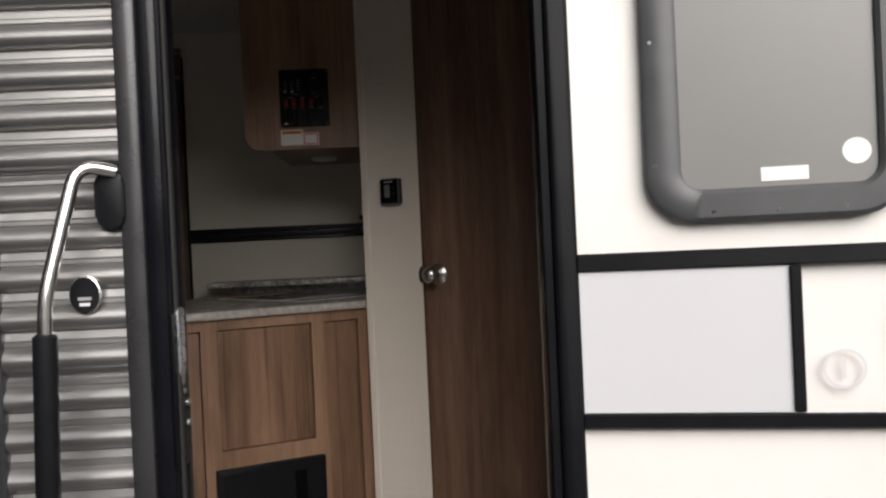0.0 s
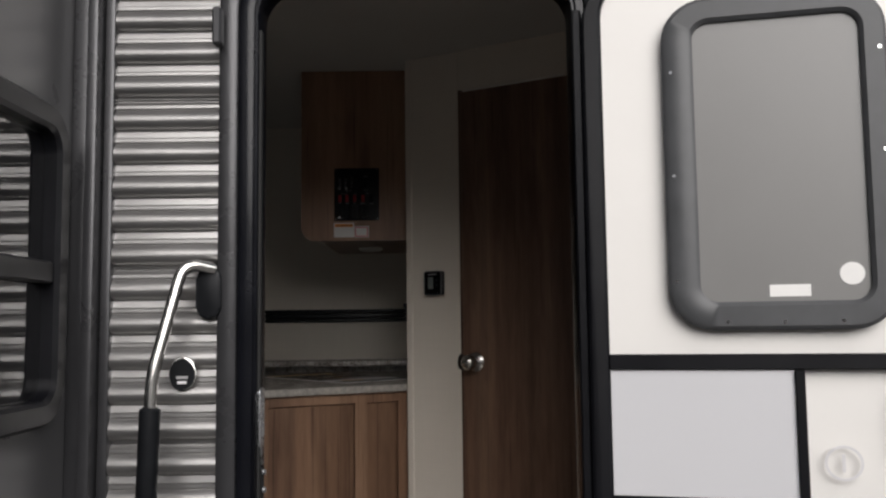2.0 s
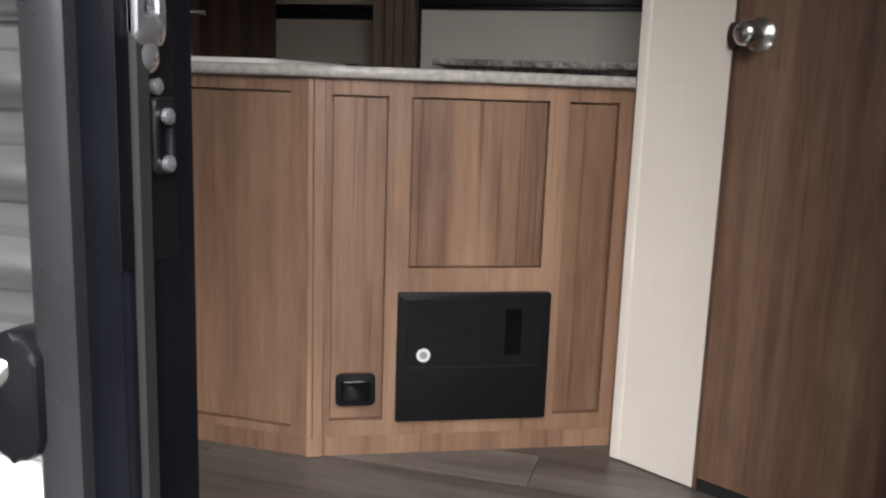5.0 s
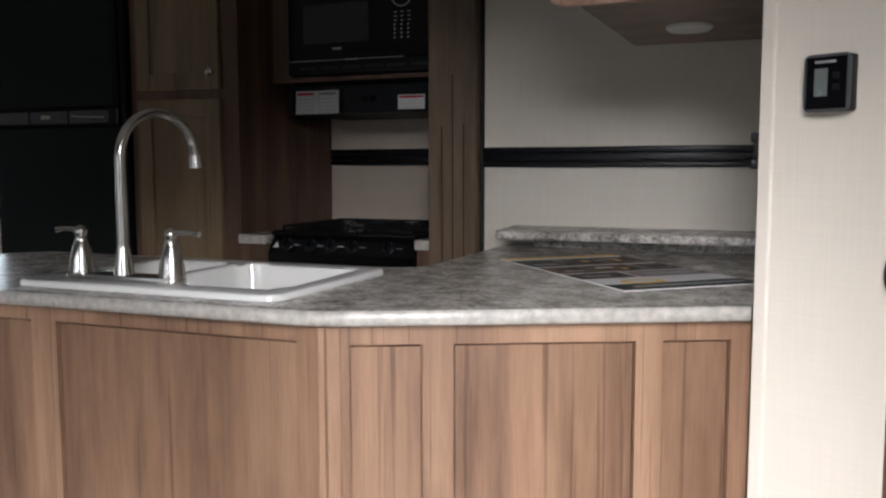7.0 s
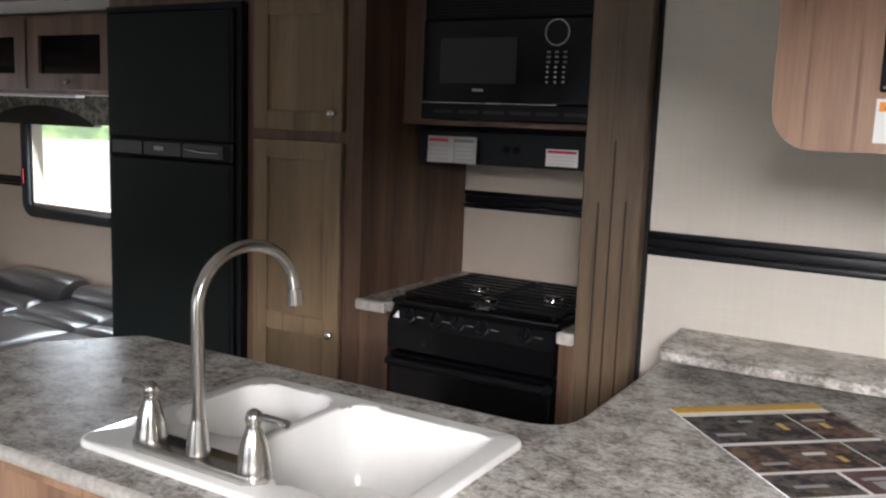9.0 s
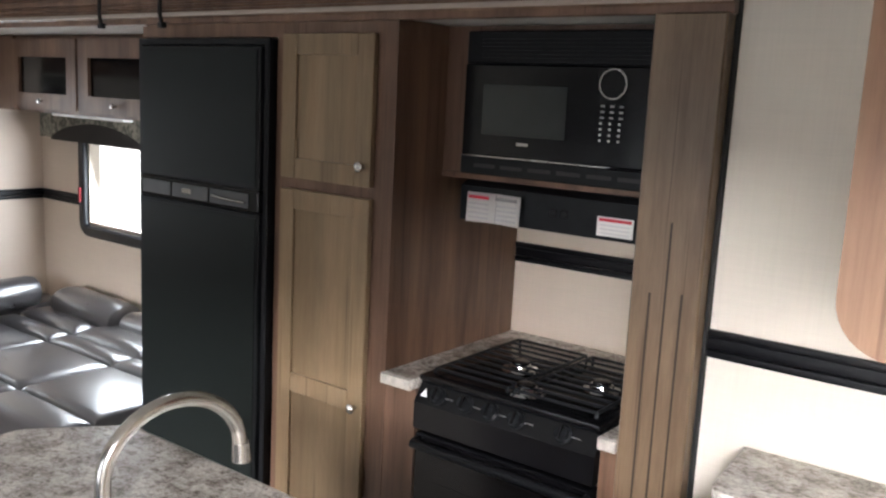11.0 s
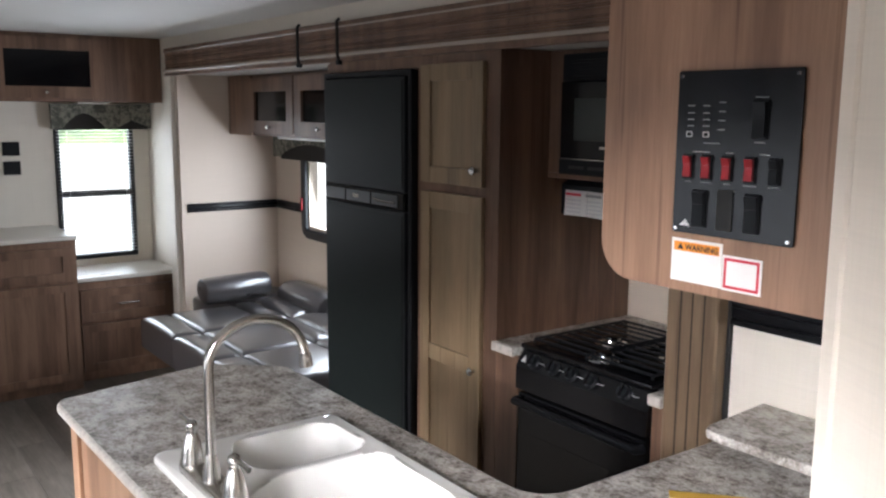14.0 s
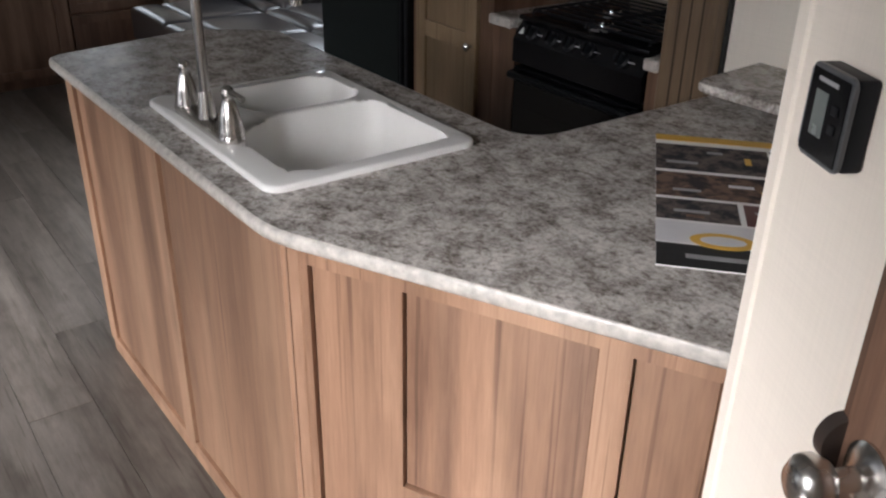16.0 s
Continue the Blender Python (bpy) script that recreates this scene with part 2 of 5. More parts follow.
FROST = plain("frosted_grey_pane", (0.2, 0.197, 0.192), 0.34, 0, 0.06, 3.0, 0.0, 0.0, 0.6)
GLASS_BLACK = plain("black_glass", (0.005, 0.005, 0.006), 0.08, 0, 0.1, 5.0, 0.0, 0.0, 0.3)
RED = plain("red_rocker", (0.3, 0.01, 0.016), 0.3)
ORANGE = plain("orange_print", (0.85, 0.3, 0.03), 0.55)
RED_PRINT = plain("red_print", (0.6, 0.03, 0.06), 0.55)
GREY_PRINT = plain("grey_print", (0.32, 0.32, 0.32), 0.6)
INK = plain("black_print", (0.02, 0.02, 0.02), 0.6)
LENS = plain("frosted_lamp_lens", (0.66, 0.66, 0.62), 0.3)
PHOTO_A = patterned("photo_print_brown", (0.025, 0.018, 0.02), (0.17, 0.105, 0.07), 22.0)
PHOTO_B = patterned("photo_print_dark", (0.015, 0.015, 0.02), (0.12, 0.095, 0.08), 26.0)
MAROON = plain("maroon_print", (0.1, 0.035, 0.035), 0.4)
GOLD = plain("gold_print", (0.68, 0.4, 0.06), 0.45)
SILVER_PRINT = plain("silver_white_print", (0.67, 0.66, 0.67), 0.4)
GROUND = ground_stuff("gravel_ground")


# ---- shapes ----
def box(bm, lo, hi, bevel=0.0, segs=1, m=None):
    lo, hi = [min(a, b) for a, b in zip(lo, hi)], [max(a, b) for a, b in zip(lo, hi)]
    vs = [bm.verts.new((x, y, z)) for z in (lo[2], hi[2]) for y in (lo[1], hi[1]) for x in (lo[0], hi[0])]
    faces = [bm.faces.new([vs[i] for i in q]) for q in ((0, 2, 3, 1), (4, 5, 7, 6), (0, 1, 5, 4), (2, 6, 7, 3), (0, 4, 6, 2), (1, 3, 7, 5))]
    if m is not None:
        bmesh.ops.transform(bm, matrix=m, verts=vs)
    if bevel:
        edges = {e for f in faces for e in f.edges}
        bmesh.ops.bevel(bm, geom=list(edges), offset=bevel, segments=segs, profile=0.5, affect="EDGES")
    return bm


def prism(bm, outline, z0, z1, m=None, bevel=0.0, segs=2):
    """An upright prism over a flat outline (counter-clockwise)."""
    low = [bm.verts.new((x, y, z0)) for x, y in outline]
    top = [bm.verts.new((x, y, z1)) for x, y in outline]
    n = len(outline)
    fb, ft = bm.faces.new(low[::-1]), bm.faces.new(top)
    for i in range(n):
        bm.faces.new((low[i], low[(i + 1) % n], top[(i + 1) % n], top[i]))
    if bevel:
        bmesh.ops.bevel(bm, geom=list(set(ft.edges) | set(fb.edges)), offset=bevel, segments=segs, profile=0.5, affect="EDGES")
    if m is not None:
        bmesh.ops.transform(bm, matrix=m, verts=[v for v in bm.verts if v.is_valid])
    return bm


def rounded(w, h, r, n=6, x=0.0, y=0.0, radii=None):
    """A rectangle's outline from (x, y), with rounded corners: bottom left, bottom right, top right, top left."""
    pts = []
    for k, (cx, cy, a) in enumerate(((0, 0, 180), (w, 0, 270), (w, h, 0), (0, h, 90))):
        rr = (radii or (r,) * 4)[k]
        ox, oy = cx + (rr if cx == 0 else -rr), cy + (rr if cy == 0 else -rr)
        if rr == 0:
            pts.append((x + cx, y + cy))
            continue
        for i in range(n + 1):
            t = radians(a + 90 * i / n)
            pts.append((x + ox + rr * math.cos(t), y + oy + rr * math.sin(t)))
    return pts


def ring(bm, outer, inner, z0, z1, m=None, lip=0.0):
    """A frame between two outlines of as many points, from z0 to z1."""
    loops = []
    for pts, z in ((outer, z0), (outer, z1 - lip), (outer if not lip else [(a + (c - a) * 0.15, b + (d - b) * 0.15) for (a, b), (c, d) in zip(outer, inner)], z1),
                   ([(c + (a - c) * 0.15, d + (b - d) * 0.15) for (a, b), (c, d) in zip(outer, inner)] if lip else inner, z1), (inner, z1 - lip), (inner, z0)):
        loops.append([bm.verts.new((x, y, z)) for x, y in pts])
    n = len(outer)
    made = [v for lp in loops for v in lp]
    for k in range(len(loops)):
        a, b = loops[k], loops[(k + 1) % len(loops)]
        for i in range(n):
            j = (i + 1) % n
            try:
                bm.faces.new((a[i], a[j], b[j], b[i]))
            except ValueError:
                pass
    if m is not None:
        bmesh.ops.transform(bm, matrix=m, verts=made)
    bmesh.ops.remove_doubles(bm, verts=made, dist=1e-6)
    return bm


def tube(bm, pts, r, seg=12, closed=True):
    """A round bar along points; r may be a list."""
    pts = [Vector(p) for p in pts]
    rs = r if isinstance(r, (list, tuple)) else [r] * len(pts)
    loops, up = [], None
    for i, p in enumerate(pts):
        d = (pts[min(i + 1, len(pts) - 1)] - pts[max(i - 1, 0)]).normalized()
        if up is None:
            up = Vector((0, 0, 1)) if abs(d.z) < 0.9 else Vector((1, 0, 0))
        side = d.cross(up).normalized()
        up = side.cross(d).normalized()
        loops.append([bm.verts.new(p + (side * math.cos(2 * math.pi * k / seg) + up * math.sin(2 * math.pi * k / seg)) * rs[i]) for k in range(seg)])
    for a, b in zip(loops, loops[1:]):
        for k in range(seg):
            bm.faces.new((a[k], a[(k + 1) % seg], b[(k + 1) % seg], b[k]))
    if closed:
        bm.faces.new(loops[0][::-1]), bm.faces.new(loops[-1])
    return bm


def lathe(bm, profile, seg=20, m=None):
    """A turned shape about z from (radius, height) pairs."""
    loops = [[bm.verts.new((r * math.cos(2 * math.pi * k / seg), r * math.sin(2 * math.pi * k / seg), z)) for k in range(seg)] for r, z in profile]
    for a, b in zip(loops, loops[1:]):
        for k in range(seg):
            bm.faces.new((a[k], a[(k + 1) % seg], b[(k + 1) % seg], b[k]))
    bm.faces.new(loops[0][::-1]), bm.faces.new(loops[-1])
    if m is not None:
        bmesh.ops.transform(bm, matrix=m, verts=[v for lp in loops for v in lp])
    return bm


def arc(cx, cy, r, a0, a1, n=10):
    return [(cx + r * math.cos(radians(a0 + (a1 - a0) * i / n)), cy + r * math.sin(radians(a0 + (a1 - a0) * i / n))) for i in range(n + 1)]


FRONT = Matrix(((1, 0, 0, 0), (0, 0, -1, 0), (0, 1, 0, 0), (0, 0, 0, 1)))  # an outline's (x, y, depth) to (x, -depth, z)


def solid(name, bm, mat, smooth=False):
    bmesh.ops.recalc_face_normals(bm, faces=bm.faces[:])
    me = bpy.data.meshes.new(name)
    bm.to_mesh(me)
    bm.free()
    me.materials.append(mat)
    if smooth:
        me.shade_smooth()
        me.set_sharp_from_angle(angle=radians(38))
    return me


def part(name, bm, mat, parent, label="", smooth=False, m=None):
    ob = new(name, solid(name, bm, mat, smooth))
    ob.parent = parent
    if m is not None:
        ob.matrix_basis = m
    return tagged(ob, label)


def single(name, bm, mat, label, category, group="", kind="", smooth=False, m=None):
    ob = new(name, solid(name, bm, mat, smooth))
    if m is not None:
        ob.matrix_basis = m
    return tagged(ob, label, category, group, kind)


def thing(name, m, label, category, group="", kind=""):
    ob = new(name)
    ob.empty_display_size = 0.05
    ob.matrix_basis = m
    return tagged(ob, label, category, group, kind)


def setting(name, bm, mat, label="", smooth=False, m=None):
    return single(name, bm, mat, label, "", kind="structure", smooth=smooth, m=m)


def B(lo, hi, bevel=0.0, segs=1):
    return box(bmesh.new(), lo, hi, bevel, segs)


def lettering(name, text, size, mat, parent, m, depth=0.0008, align="LEFT", shear=0.0):
    cu = bpy.data.curves.new(name, "FONT")
    cu.body, cu.size, cu.extrude, cu.align_x, cu.shear, cu.offset = text, size, depth, align, shear, size * 0.022
    tmp = bpy.data.objects.new(name, cu)
    scene.collection.objects.link(tmp)
    me = bpy.data.meshes.new_from_object(tmp.evaluated_get(bpy.context.evaluated_depsgraph_get()))
    bpy.data.objects.remove(tmp)
    me.materials.clear()
    me.materials.append(mat)
    ob = new(name, me)
    ob.parent = parent
    ob.matrix_basis = m
    return ob


def walls(name, mat, label, boxes):
    w = thing(name, Matrix(), label, "", kind="structure")
    for lo, hi in boxes:
        part("wall_panel", B(lo, hi), mat, w)
    return w


FLOOR, CEILING, TOP = 0.652, 2.79, 1.57
UPRIGHT = pose(0, 0, 0, 90, 0, 0)  # a flat sheet stood up, facing -y

# ---- setting ----
setting("ground", B((-90, -90, -0.2), (90, 90, 0.0)), GROUND, "grey gravel yard under the trailer")
k = bmesh.new()
random.seed(3)
tops = [4.6 + 2.2 * noise.noise((q * 0.35, 1.7, 0)) + random.uniform(-0.5, 0.5) for q in range(180)]
rim_pts = [(62 * math.cos(2 * math.pi * q / 180), 62 * math.sin(2 * math.pi * q / 180)) for q in range(180)]
lowr, topr = [k.verts.new((x, y, -0.1)) for x, y in rim_pts], [k.verts.new((x, y, t)) for (x, y), t in zip(rim_pts, tops)]
for q in range(180):
    k.faces.new((lowr[q], lowr[(q + 1) % 180], topr[(q + 1) % 180], topr[q]))
setting("backdrop_trees", k, patterned("far_foliage", (0.03, 0.05, 0.02), (0.09, 0.13, 0.05), 0.6), "far line of green trees")
floor = setting("floor", B((-5.2, 2.1, FLOOR - 0.06), (1.5, 4.69, FLOOR - 0.006)), RUBBER, "grey wood-look plank floor")
setting("slide_floor", B((-4.45, 4.691, FLOOR - 0.05), (-0.4, 5.36, FLOOR + 0.02)), PLANK, "grey floor of the slide-out")
ceiling = setting("ceiling", B((-5.2, 2.06, CEILING), (1.5, 4.75, CEILING + 0.05)), CEIL, "white ceiling board")
setting("slide_ceiling", B((-4.45, 4.67, 2.555), (-0.4, 5.38, 2.6)), CEIL, "white ceiling of the slide-out")

# door wall: siding outside, board inside
WY = 2.052
SEAM = 1.903  # height of one joint between siding sheets


def siding(x0, x1, z0, z1, name, mat):
    bm = bmesh.new()
    prof, z = [], z0
    pitch = 0.0672
    while z < z1:
        for dz, dy in ((0.0, 0.0), (0.002, -0.006), (0.008, -0.014), (0.016, -0.018), (0.026, -0.0165), (0.036, -0.009), (0.041, -0.0035), (0.044, -0.0055), (0.05, -0.005), (0.053, -0.0015), (0.0655, 0.001)):
            if z + dz <= z1:
                prof.append((z + dz, dy))
        z += pitch
    seam = SEAM - 0.336 * 6
    while seam < z1 - 0.01:
        if seam > z0 + 0.01:
            near = min(prof, key=lambda p: abs(p[0] - seam))[1]
            prof = [p for p in prof if abs(p[0] - seam) > 0.0035] + [(seam - 0.003, near), (seam - 0.0022, 0.008), (seam + 0.0022, 0.008), (seam + 0.003, near)]
        seam += 0.336
    prof.sort()
    prof.append((z1, 0.0))
    rows = [[bm.verts.new((x, WY + dy, zz)) for x in (x0, x1)] for zz, dy in prof]
    back = [[bm.verts.new((x, WY + 0.01, zz)) for x in (x0, x1)] for zz in (z0, z1)]
    for a, b in zip(rows, rows[1:]):
        bm.faces.new((a[0], a[1], b[1], b[0]))
    bm.faces.new((back[1][0], back[1][1], back[0][1], back[0][0]))
    return setting(name, bm, mat, "ribbed metal siding of the trailer", True)


siding(-0.012, 0.2, 1.238, 2.75, "wall_siding_1", SIDING)
lower = siding(-0.012, 0.2, 0.45, 1.236, "wall_siding_2", SIDING_W)
siding(0.2, 0.945, 2.53, 2.75, "wall_siding_3", SIDING)
siding(0.945, 3.2, 1.238, 2.75, "wall_siding_4", SIDING)
siding(0.945, 3.2, 0.45, 1.236, "wall_siding_5", SIDING_W)
walls("wall_door_side", WALL, "beige wall board beside the entrance", (((-0.1, WY + 0.01, 0.45), (0.262, 2.1, CEILING)), ((0.9, WY + 0.01, 0.45), (3.2, 2.1, CEILING)), ((0.262, WY + 0.01, 2.495), (0.9, 2.1, CEILING)), ((-5.2, WY, 0.45), (-2.6, 2.1, CEILING)),
               ((-2.6, WY, 2.62), (-0.1, 2.1, CEILING)), ((-2.6, WY, 0.45), (-0.1, 2.1, FLOOR)), ((0.262, WY + 0.01, 0.45), (0.9, 2.1, FLOOR - 0.006))))
setting("roof_edge", B((-0.1, 1.99, 2.75), (3.2, 2.1, 2.86)), BLACK, "black roof edge trim")
setting("roof", B((-5.25, 2.0, 2.86), (3.2, 4.8, 2.92)), CEIL, "flat white trailer roof")

# the next trailer across the yard
nb = setting("backdrop_trailer", B((-9.0, -7.3, 0.45), (7.0, -4.93, 2.95), 0.05, 2), SIDING_W, "plain side of the next trailer across the yard")
k = bmesh.new()
for i in range(11):
    box(k, (-8.95, -4.935, 0.55 + i * 0.21), (6.95, -4.9, 0.68 + i * 0.21), 0.012, 2)
part("wall_rib", k, SIDING, nb, "grey ribbed siding")

# entrance frame, with rounded upper corners
fr = bmesh.new()


def door_loop(x0, x1, zt, r, z0=0.6, n=8):
    return [(x0, z0), (x1, z0)] + arc(x1 - r, zt - r, r, 0, 90, n) + arc(x0 + r, zt - r, r, 90, 180, n)


ring(fr, door_loop(0.232, 0.922, 2.508, 0.09), door_loop(0.262, 0.902, 2.493, 0.08), 0, 0.016, pose(0, WY + 0.004, 0) @ FRONT, 0.003)
ring(fr, door_loop(0.2621, 0.9019, 2.4929, 0.08), door_loop(0.27, 0.896, 2.487, 0.078, 0.648), -0.07, 0.012, pose(0, WY + 0.002, 0) @ FRONT, 0.002)
entry = setting("door_frame", fr, FRAME, "black metal entrance frame with rounded corners", True)
flange = bmesh.new()
ring(flange, door_loop(0.196, 0.952, 2.535, 0.105), door_loop(0.232, 0.922, 2.508, 0.09), 0, 0.03, pose(0, WY + 0.004, 0) @ FRONT, 0.004)
part("outer_flange", flange, FRAME_OUT, entry, "satin charcoal outer flange", True)
part("threshold", B((0.27, 1.985, 0.635), (0.896, 2.12, 0.655), 0.003), ALU, entry, "bright metal threshold")
part("drip_rail", B((0.19, 1.99, 2.335), (0.208, 2.02, 2.41), 0.004), FRAME_OUT, entry)
part("gasket", B((0.27, 2.045, 0.66), (0.2765, 2.062, 2.38), 0.002), RUBBER, entry)
part("hinge_strip", B((0.905, 1.998, 0.68), (0.94, 2.02, 2.36), 0.003), BLACK, entry)
for i in range(7):
    part("hinge_knuckle", tube(bmesh.new(), [(0.93, 1.992, 0.72 + i * 0.235), (0.93, 1.992, 0.8 + i * 0.235)], 0.008, 10), BLACK_GLOSS, entry, smooth=True)
st = part("strike_plate", B((0.27, 2.03, 1.4), (0.2715, 2.1, 1.66), 0.0005), BLACK, entry)
XY = Matrix(((0, 0, 1, 0.2716), (1, 0, 0, 0), (0, 1, 0, 0), (0, 0, 0, 1)))  # an outline's (y, z, depth) on the jamb
k = bmesh.new()
ring(k, rounded(0.036, 0.115, 0.008, 4, 2.045, 1.555), rounded(0.013, 0.08, 0.004, 4, 2.0565, 1.575), 0, 0.007, XY, 0.002)
ZINC = plain("bright_zinc", (0.66, 0.67, 0.7), 0.27, 0.9, 0.1, 60.0, 0.05)
ct = part("catch", k, ZINC, st, "bright chrome door catch", True)
part("catch_foot", lathe(bmesh.new(), [(0.012, 0), (0.012, 0.004), (0.008, 0.006), (0.003, 0.007)], 16, pose(0.2716, 2.063, 1.548, 0, 90, 0)), ZINC, ct, smooth=True)
k = bmesh.new()
ring(k, rounded(0.026, 0.056, 0.006, 4, 2.066, 1.464), rounded(0.014, 0.034, 0.003, 4, 2.072, 1.475), 0, 0.005, XY, 0.0015)
part("lower_catch", k, BLACK_SOFT, st, "dark catch with bright screws", True)
for y, z in ((2.079, 1.506), (2.079, 1.472), (2.073, 1.527)):
    part("screw", lathe(bmesh.new(), [(0.006, 0), (0.006, 0.004), (0.003, 0.006)], 10, pose(0.2766 if z < 1.52 else 0.2716, y, z, 0, 90, 0)), ZINC, st, smooth=True)

# far wall, front wall, bathroom walls
walls("wall_far_side", WALL, "beige wall board of the far side", (((-0.372, 4.69, FLOOR - 0.05), (0.56, 4.75, CEILING)), ((-4.53, 4.69, 2.68), (-0.372, 4.75, CEILING)), ((-5.1, 4.69, FLOOR - 0.05), (-4.53, 4.75, CEILING))))
walls("wall_front", WALL, "beige wall board at the front end", (((-5.16, 2.1, FLOOR - 0.05), (-5.06, 4.09, CEILING)), ((-5.16, 4.58, FLOOR - 0.05), (-5.06, 4.75, CEILING)), ((-5.16, 4.09, FLOOR - 0.05), (-5.06, 4.58, 1.36)), ((-5.16, 4.09, 2.24), (-5.06, 4.58, CEILING))))
setting("wall_bathroom_side", B((0.5, 3.62, FLOOR), (0.56, 4.69, CEILING)), WALL, "beige bathroom partition")
setting("wall_bathroom_end", B((1.44, 2.1, FLOOR), (1.5, 3.2, CEILING)), WALL, "beige bathroom partition")
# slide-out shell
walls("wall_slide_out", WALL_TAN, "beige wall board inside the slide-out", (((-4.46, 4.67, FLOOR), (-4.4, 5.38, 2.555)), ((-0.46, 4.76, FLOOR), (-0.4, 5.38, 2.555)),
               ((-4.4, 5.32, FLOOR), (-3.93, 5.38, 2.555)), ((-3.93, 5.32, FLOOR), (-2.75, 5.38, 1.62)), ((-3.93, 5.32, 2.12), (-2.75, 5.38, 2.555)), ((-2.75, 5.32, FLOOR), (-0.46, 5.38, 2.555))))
# the slide-out on the entrance side, dark outside, open to the living space
walls("wall_slide_dark", SKIN_DARK, "charcoal skin of the slide-out beside the entrance", (((-2.6, 1.05, 0.6), (-2.54, WY, 2.7)), ((-2.54, 1.05, 0.6), (-0.15, 1.11, 1.35)), ((-2.54, 1.05, 2.2), (-0.15, 1.11, 2.7)), ((-2.54, 1.05, 1.35), (-2.2, 1.11, 2.2)), ((-0.5, 1.05, 1.35), (-0.15, 1.11, 2.2)),
               ((-2.6, 1.05, 2.7), (-0.09, WY, 2.76)), ((-2.6, 1.05, 0.55), (-0.09, WY, 0.6)),
               ((-0.15, 1.05, 0.6), (-0.09, WY, 1.66)), ((-0.15, 1.05, 2.14), (-0.09, WY, 2.7)), ((-0.15, 1.05, 1.66), (-0.09, 1.42, 2.14)), ((-0.15, 1.93, 1.66), (-0.09, WY, 2.14))))
tr = bmesh.new()
for x0, x1, d in ((-0.09, -0.058, 0.03), (-0.056, -0.034, 0.05), (-0.032, -0.012, 0.02)):
    box(tr, (x0, WY - d, 0.45), (x1, WY + 0.012, 2.75), 0.005, 2)
setting("trim_corner", tr, FRAME_OUT, "black corner trim where the slide-out meets the siding", True)
YZ = Matrix(((0, 0, 1, 0), (1, 0, 0, 0), (0, 1, 0, 0), (0, 0, 0, 1)))  # an outline's (y, z, depth) to x outwards


def framed_window(name, label, y0, y1, z0, z1, m, r=0.07, wide=0.05, thick=0.03, pane=GLASS_DARK, bar=None, mat=BLACK):
    w = thing(name, m, label, "", kind="structure")
    k = bmesh.new()
    ring(k, rounded(y1 - y0, z1 - z0, r, 6, y0, z0), rounded(y1 - y0 - 2 * wide, z1 - z0 - 2 * wide, max(r - wide, 0.012), 6, y0 + wide, z0 + wide), -0.02, thick, None, 0.008)
    part("window_frame", k, mat, w, smooth=True)
    p = part("pane", box(bmesh.new(), (y0 + wide, z0 + wide, -0.004), (y1 - wide, z1 - wide, 0.0)), pane, w)
    p.visible_shadow = False
    if bar:
        part("bar", box(bmesh.new(), (y0 + wide, bar - 0.02, 0.001), (y1 - wide, bar + 0.02, thick - 0.008), 0.004), mat, w)
    return w


framed_window("window_1", "black-framed window in the end of the dark slide-out", 1.36, 1.955, 1.618, 2.19, pose(-0.088, 0, 0) @ YZ, 0.085, 0.045, 0.03, GLASS_DARK, 1.89)

# cream panel with the bathroom door, set at an angle
DU = Vector((0.8697, -0.4936, 0))
DIAG = Matrix(((DU.x, -DU.y, 0, 0.506), (DU.y, DU.x, 0, 3.58), (0, 0, 1, 0), (0, 0, 0, 1)))  # u along, v behind, z up
dw = bmesh.new()
box(dw, (0.0, 0.0, FLOOR), (0.222, 0.03, CEILING), 0.002)
box(dw, (0.222, 0.0, 2.642), (0.86, 0.03, CEILING), 0.002)
box(dw, (0.86, 0.0, FLOOR), (1.12, 0.03, CEILING), 0.002)
angled = setting("wall_angled", dw, PANEL, "cream angled wall panel beside the bathroom door", m=DIAG)
part("corner_trim", B((-0.004, -0.004, FLOOR), (0.022, 0.034, CEILING), 0.003), PANEL, angled)
bd = thing("door_1", DIAG, "closed brown wood-print bathroom door", "door", kind="structure")
part("leaf", B((0.232, -0.004, FLOOR + 0.03), (0.852, 0.028, 2.634), 0.002), WOOD_DOOR, bd)
part("sill_gap", B((0.226, 0.004, FLOOR - 0.004), (0.86, 0.02, FLOOR + 0.028)), RUBBER, bd)
part("jamb", B((0.2225, -0.002, FLOOR), (0.2315, 0.026, 2.642)), WOOD_SLIDE, bd)
kn = part("knob_set", lathe(bmesh.new(), [(0.034, 0), (0.034, 0.004), (0.026, 0.01), (0.012, 0.014), (0.011, 0.034), (0.02, 0.04), (0.027, 0.052), (0.026, 0.064), (0.017, 0.074), (0.004, 0.077)], 24, pose(0.282, -0.0035, 1.657, 90, 0, 0)), NICKEL, bd, "brushed nickel door knob", True)
k = bmesh.new()
prism(k, [(0.0, -0.028)] + [(-0.024 * math.cos(radians(q)), 0.028 * math.sin(radians(q))) for q in range(-80, 81, 16)] + [(0.0, 0.028)], 0.0, 0.016, Matrix(((0, 0, 1, 0.22), (1, 0, 0, -0.0005), (0, 1, 0, 1.657), (0, 0, 0, 1))))
part("latch_guard", k, plain("dark_brown_plastic", (0.03, 0.022, 0.018), 0.4), bd, "dark brown half-round latch guard", True)

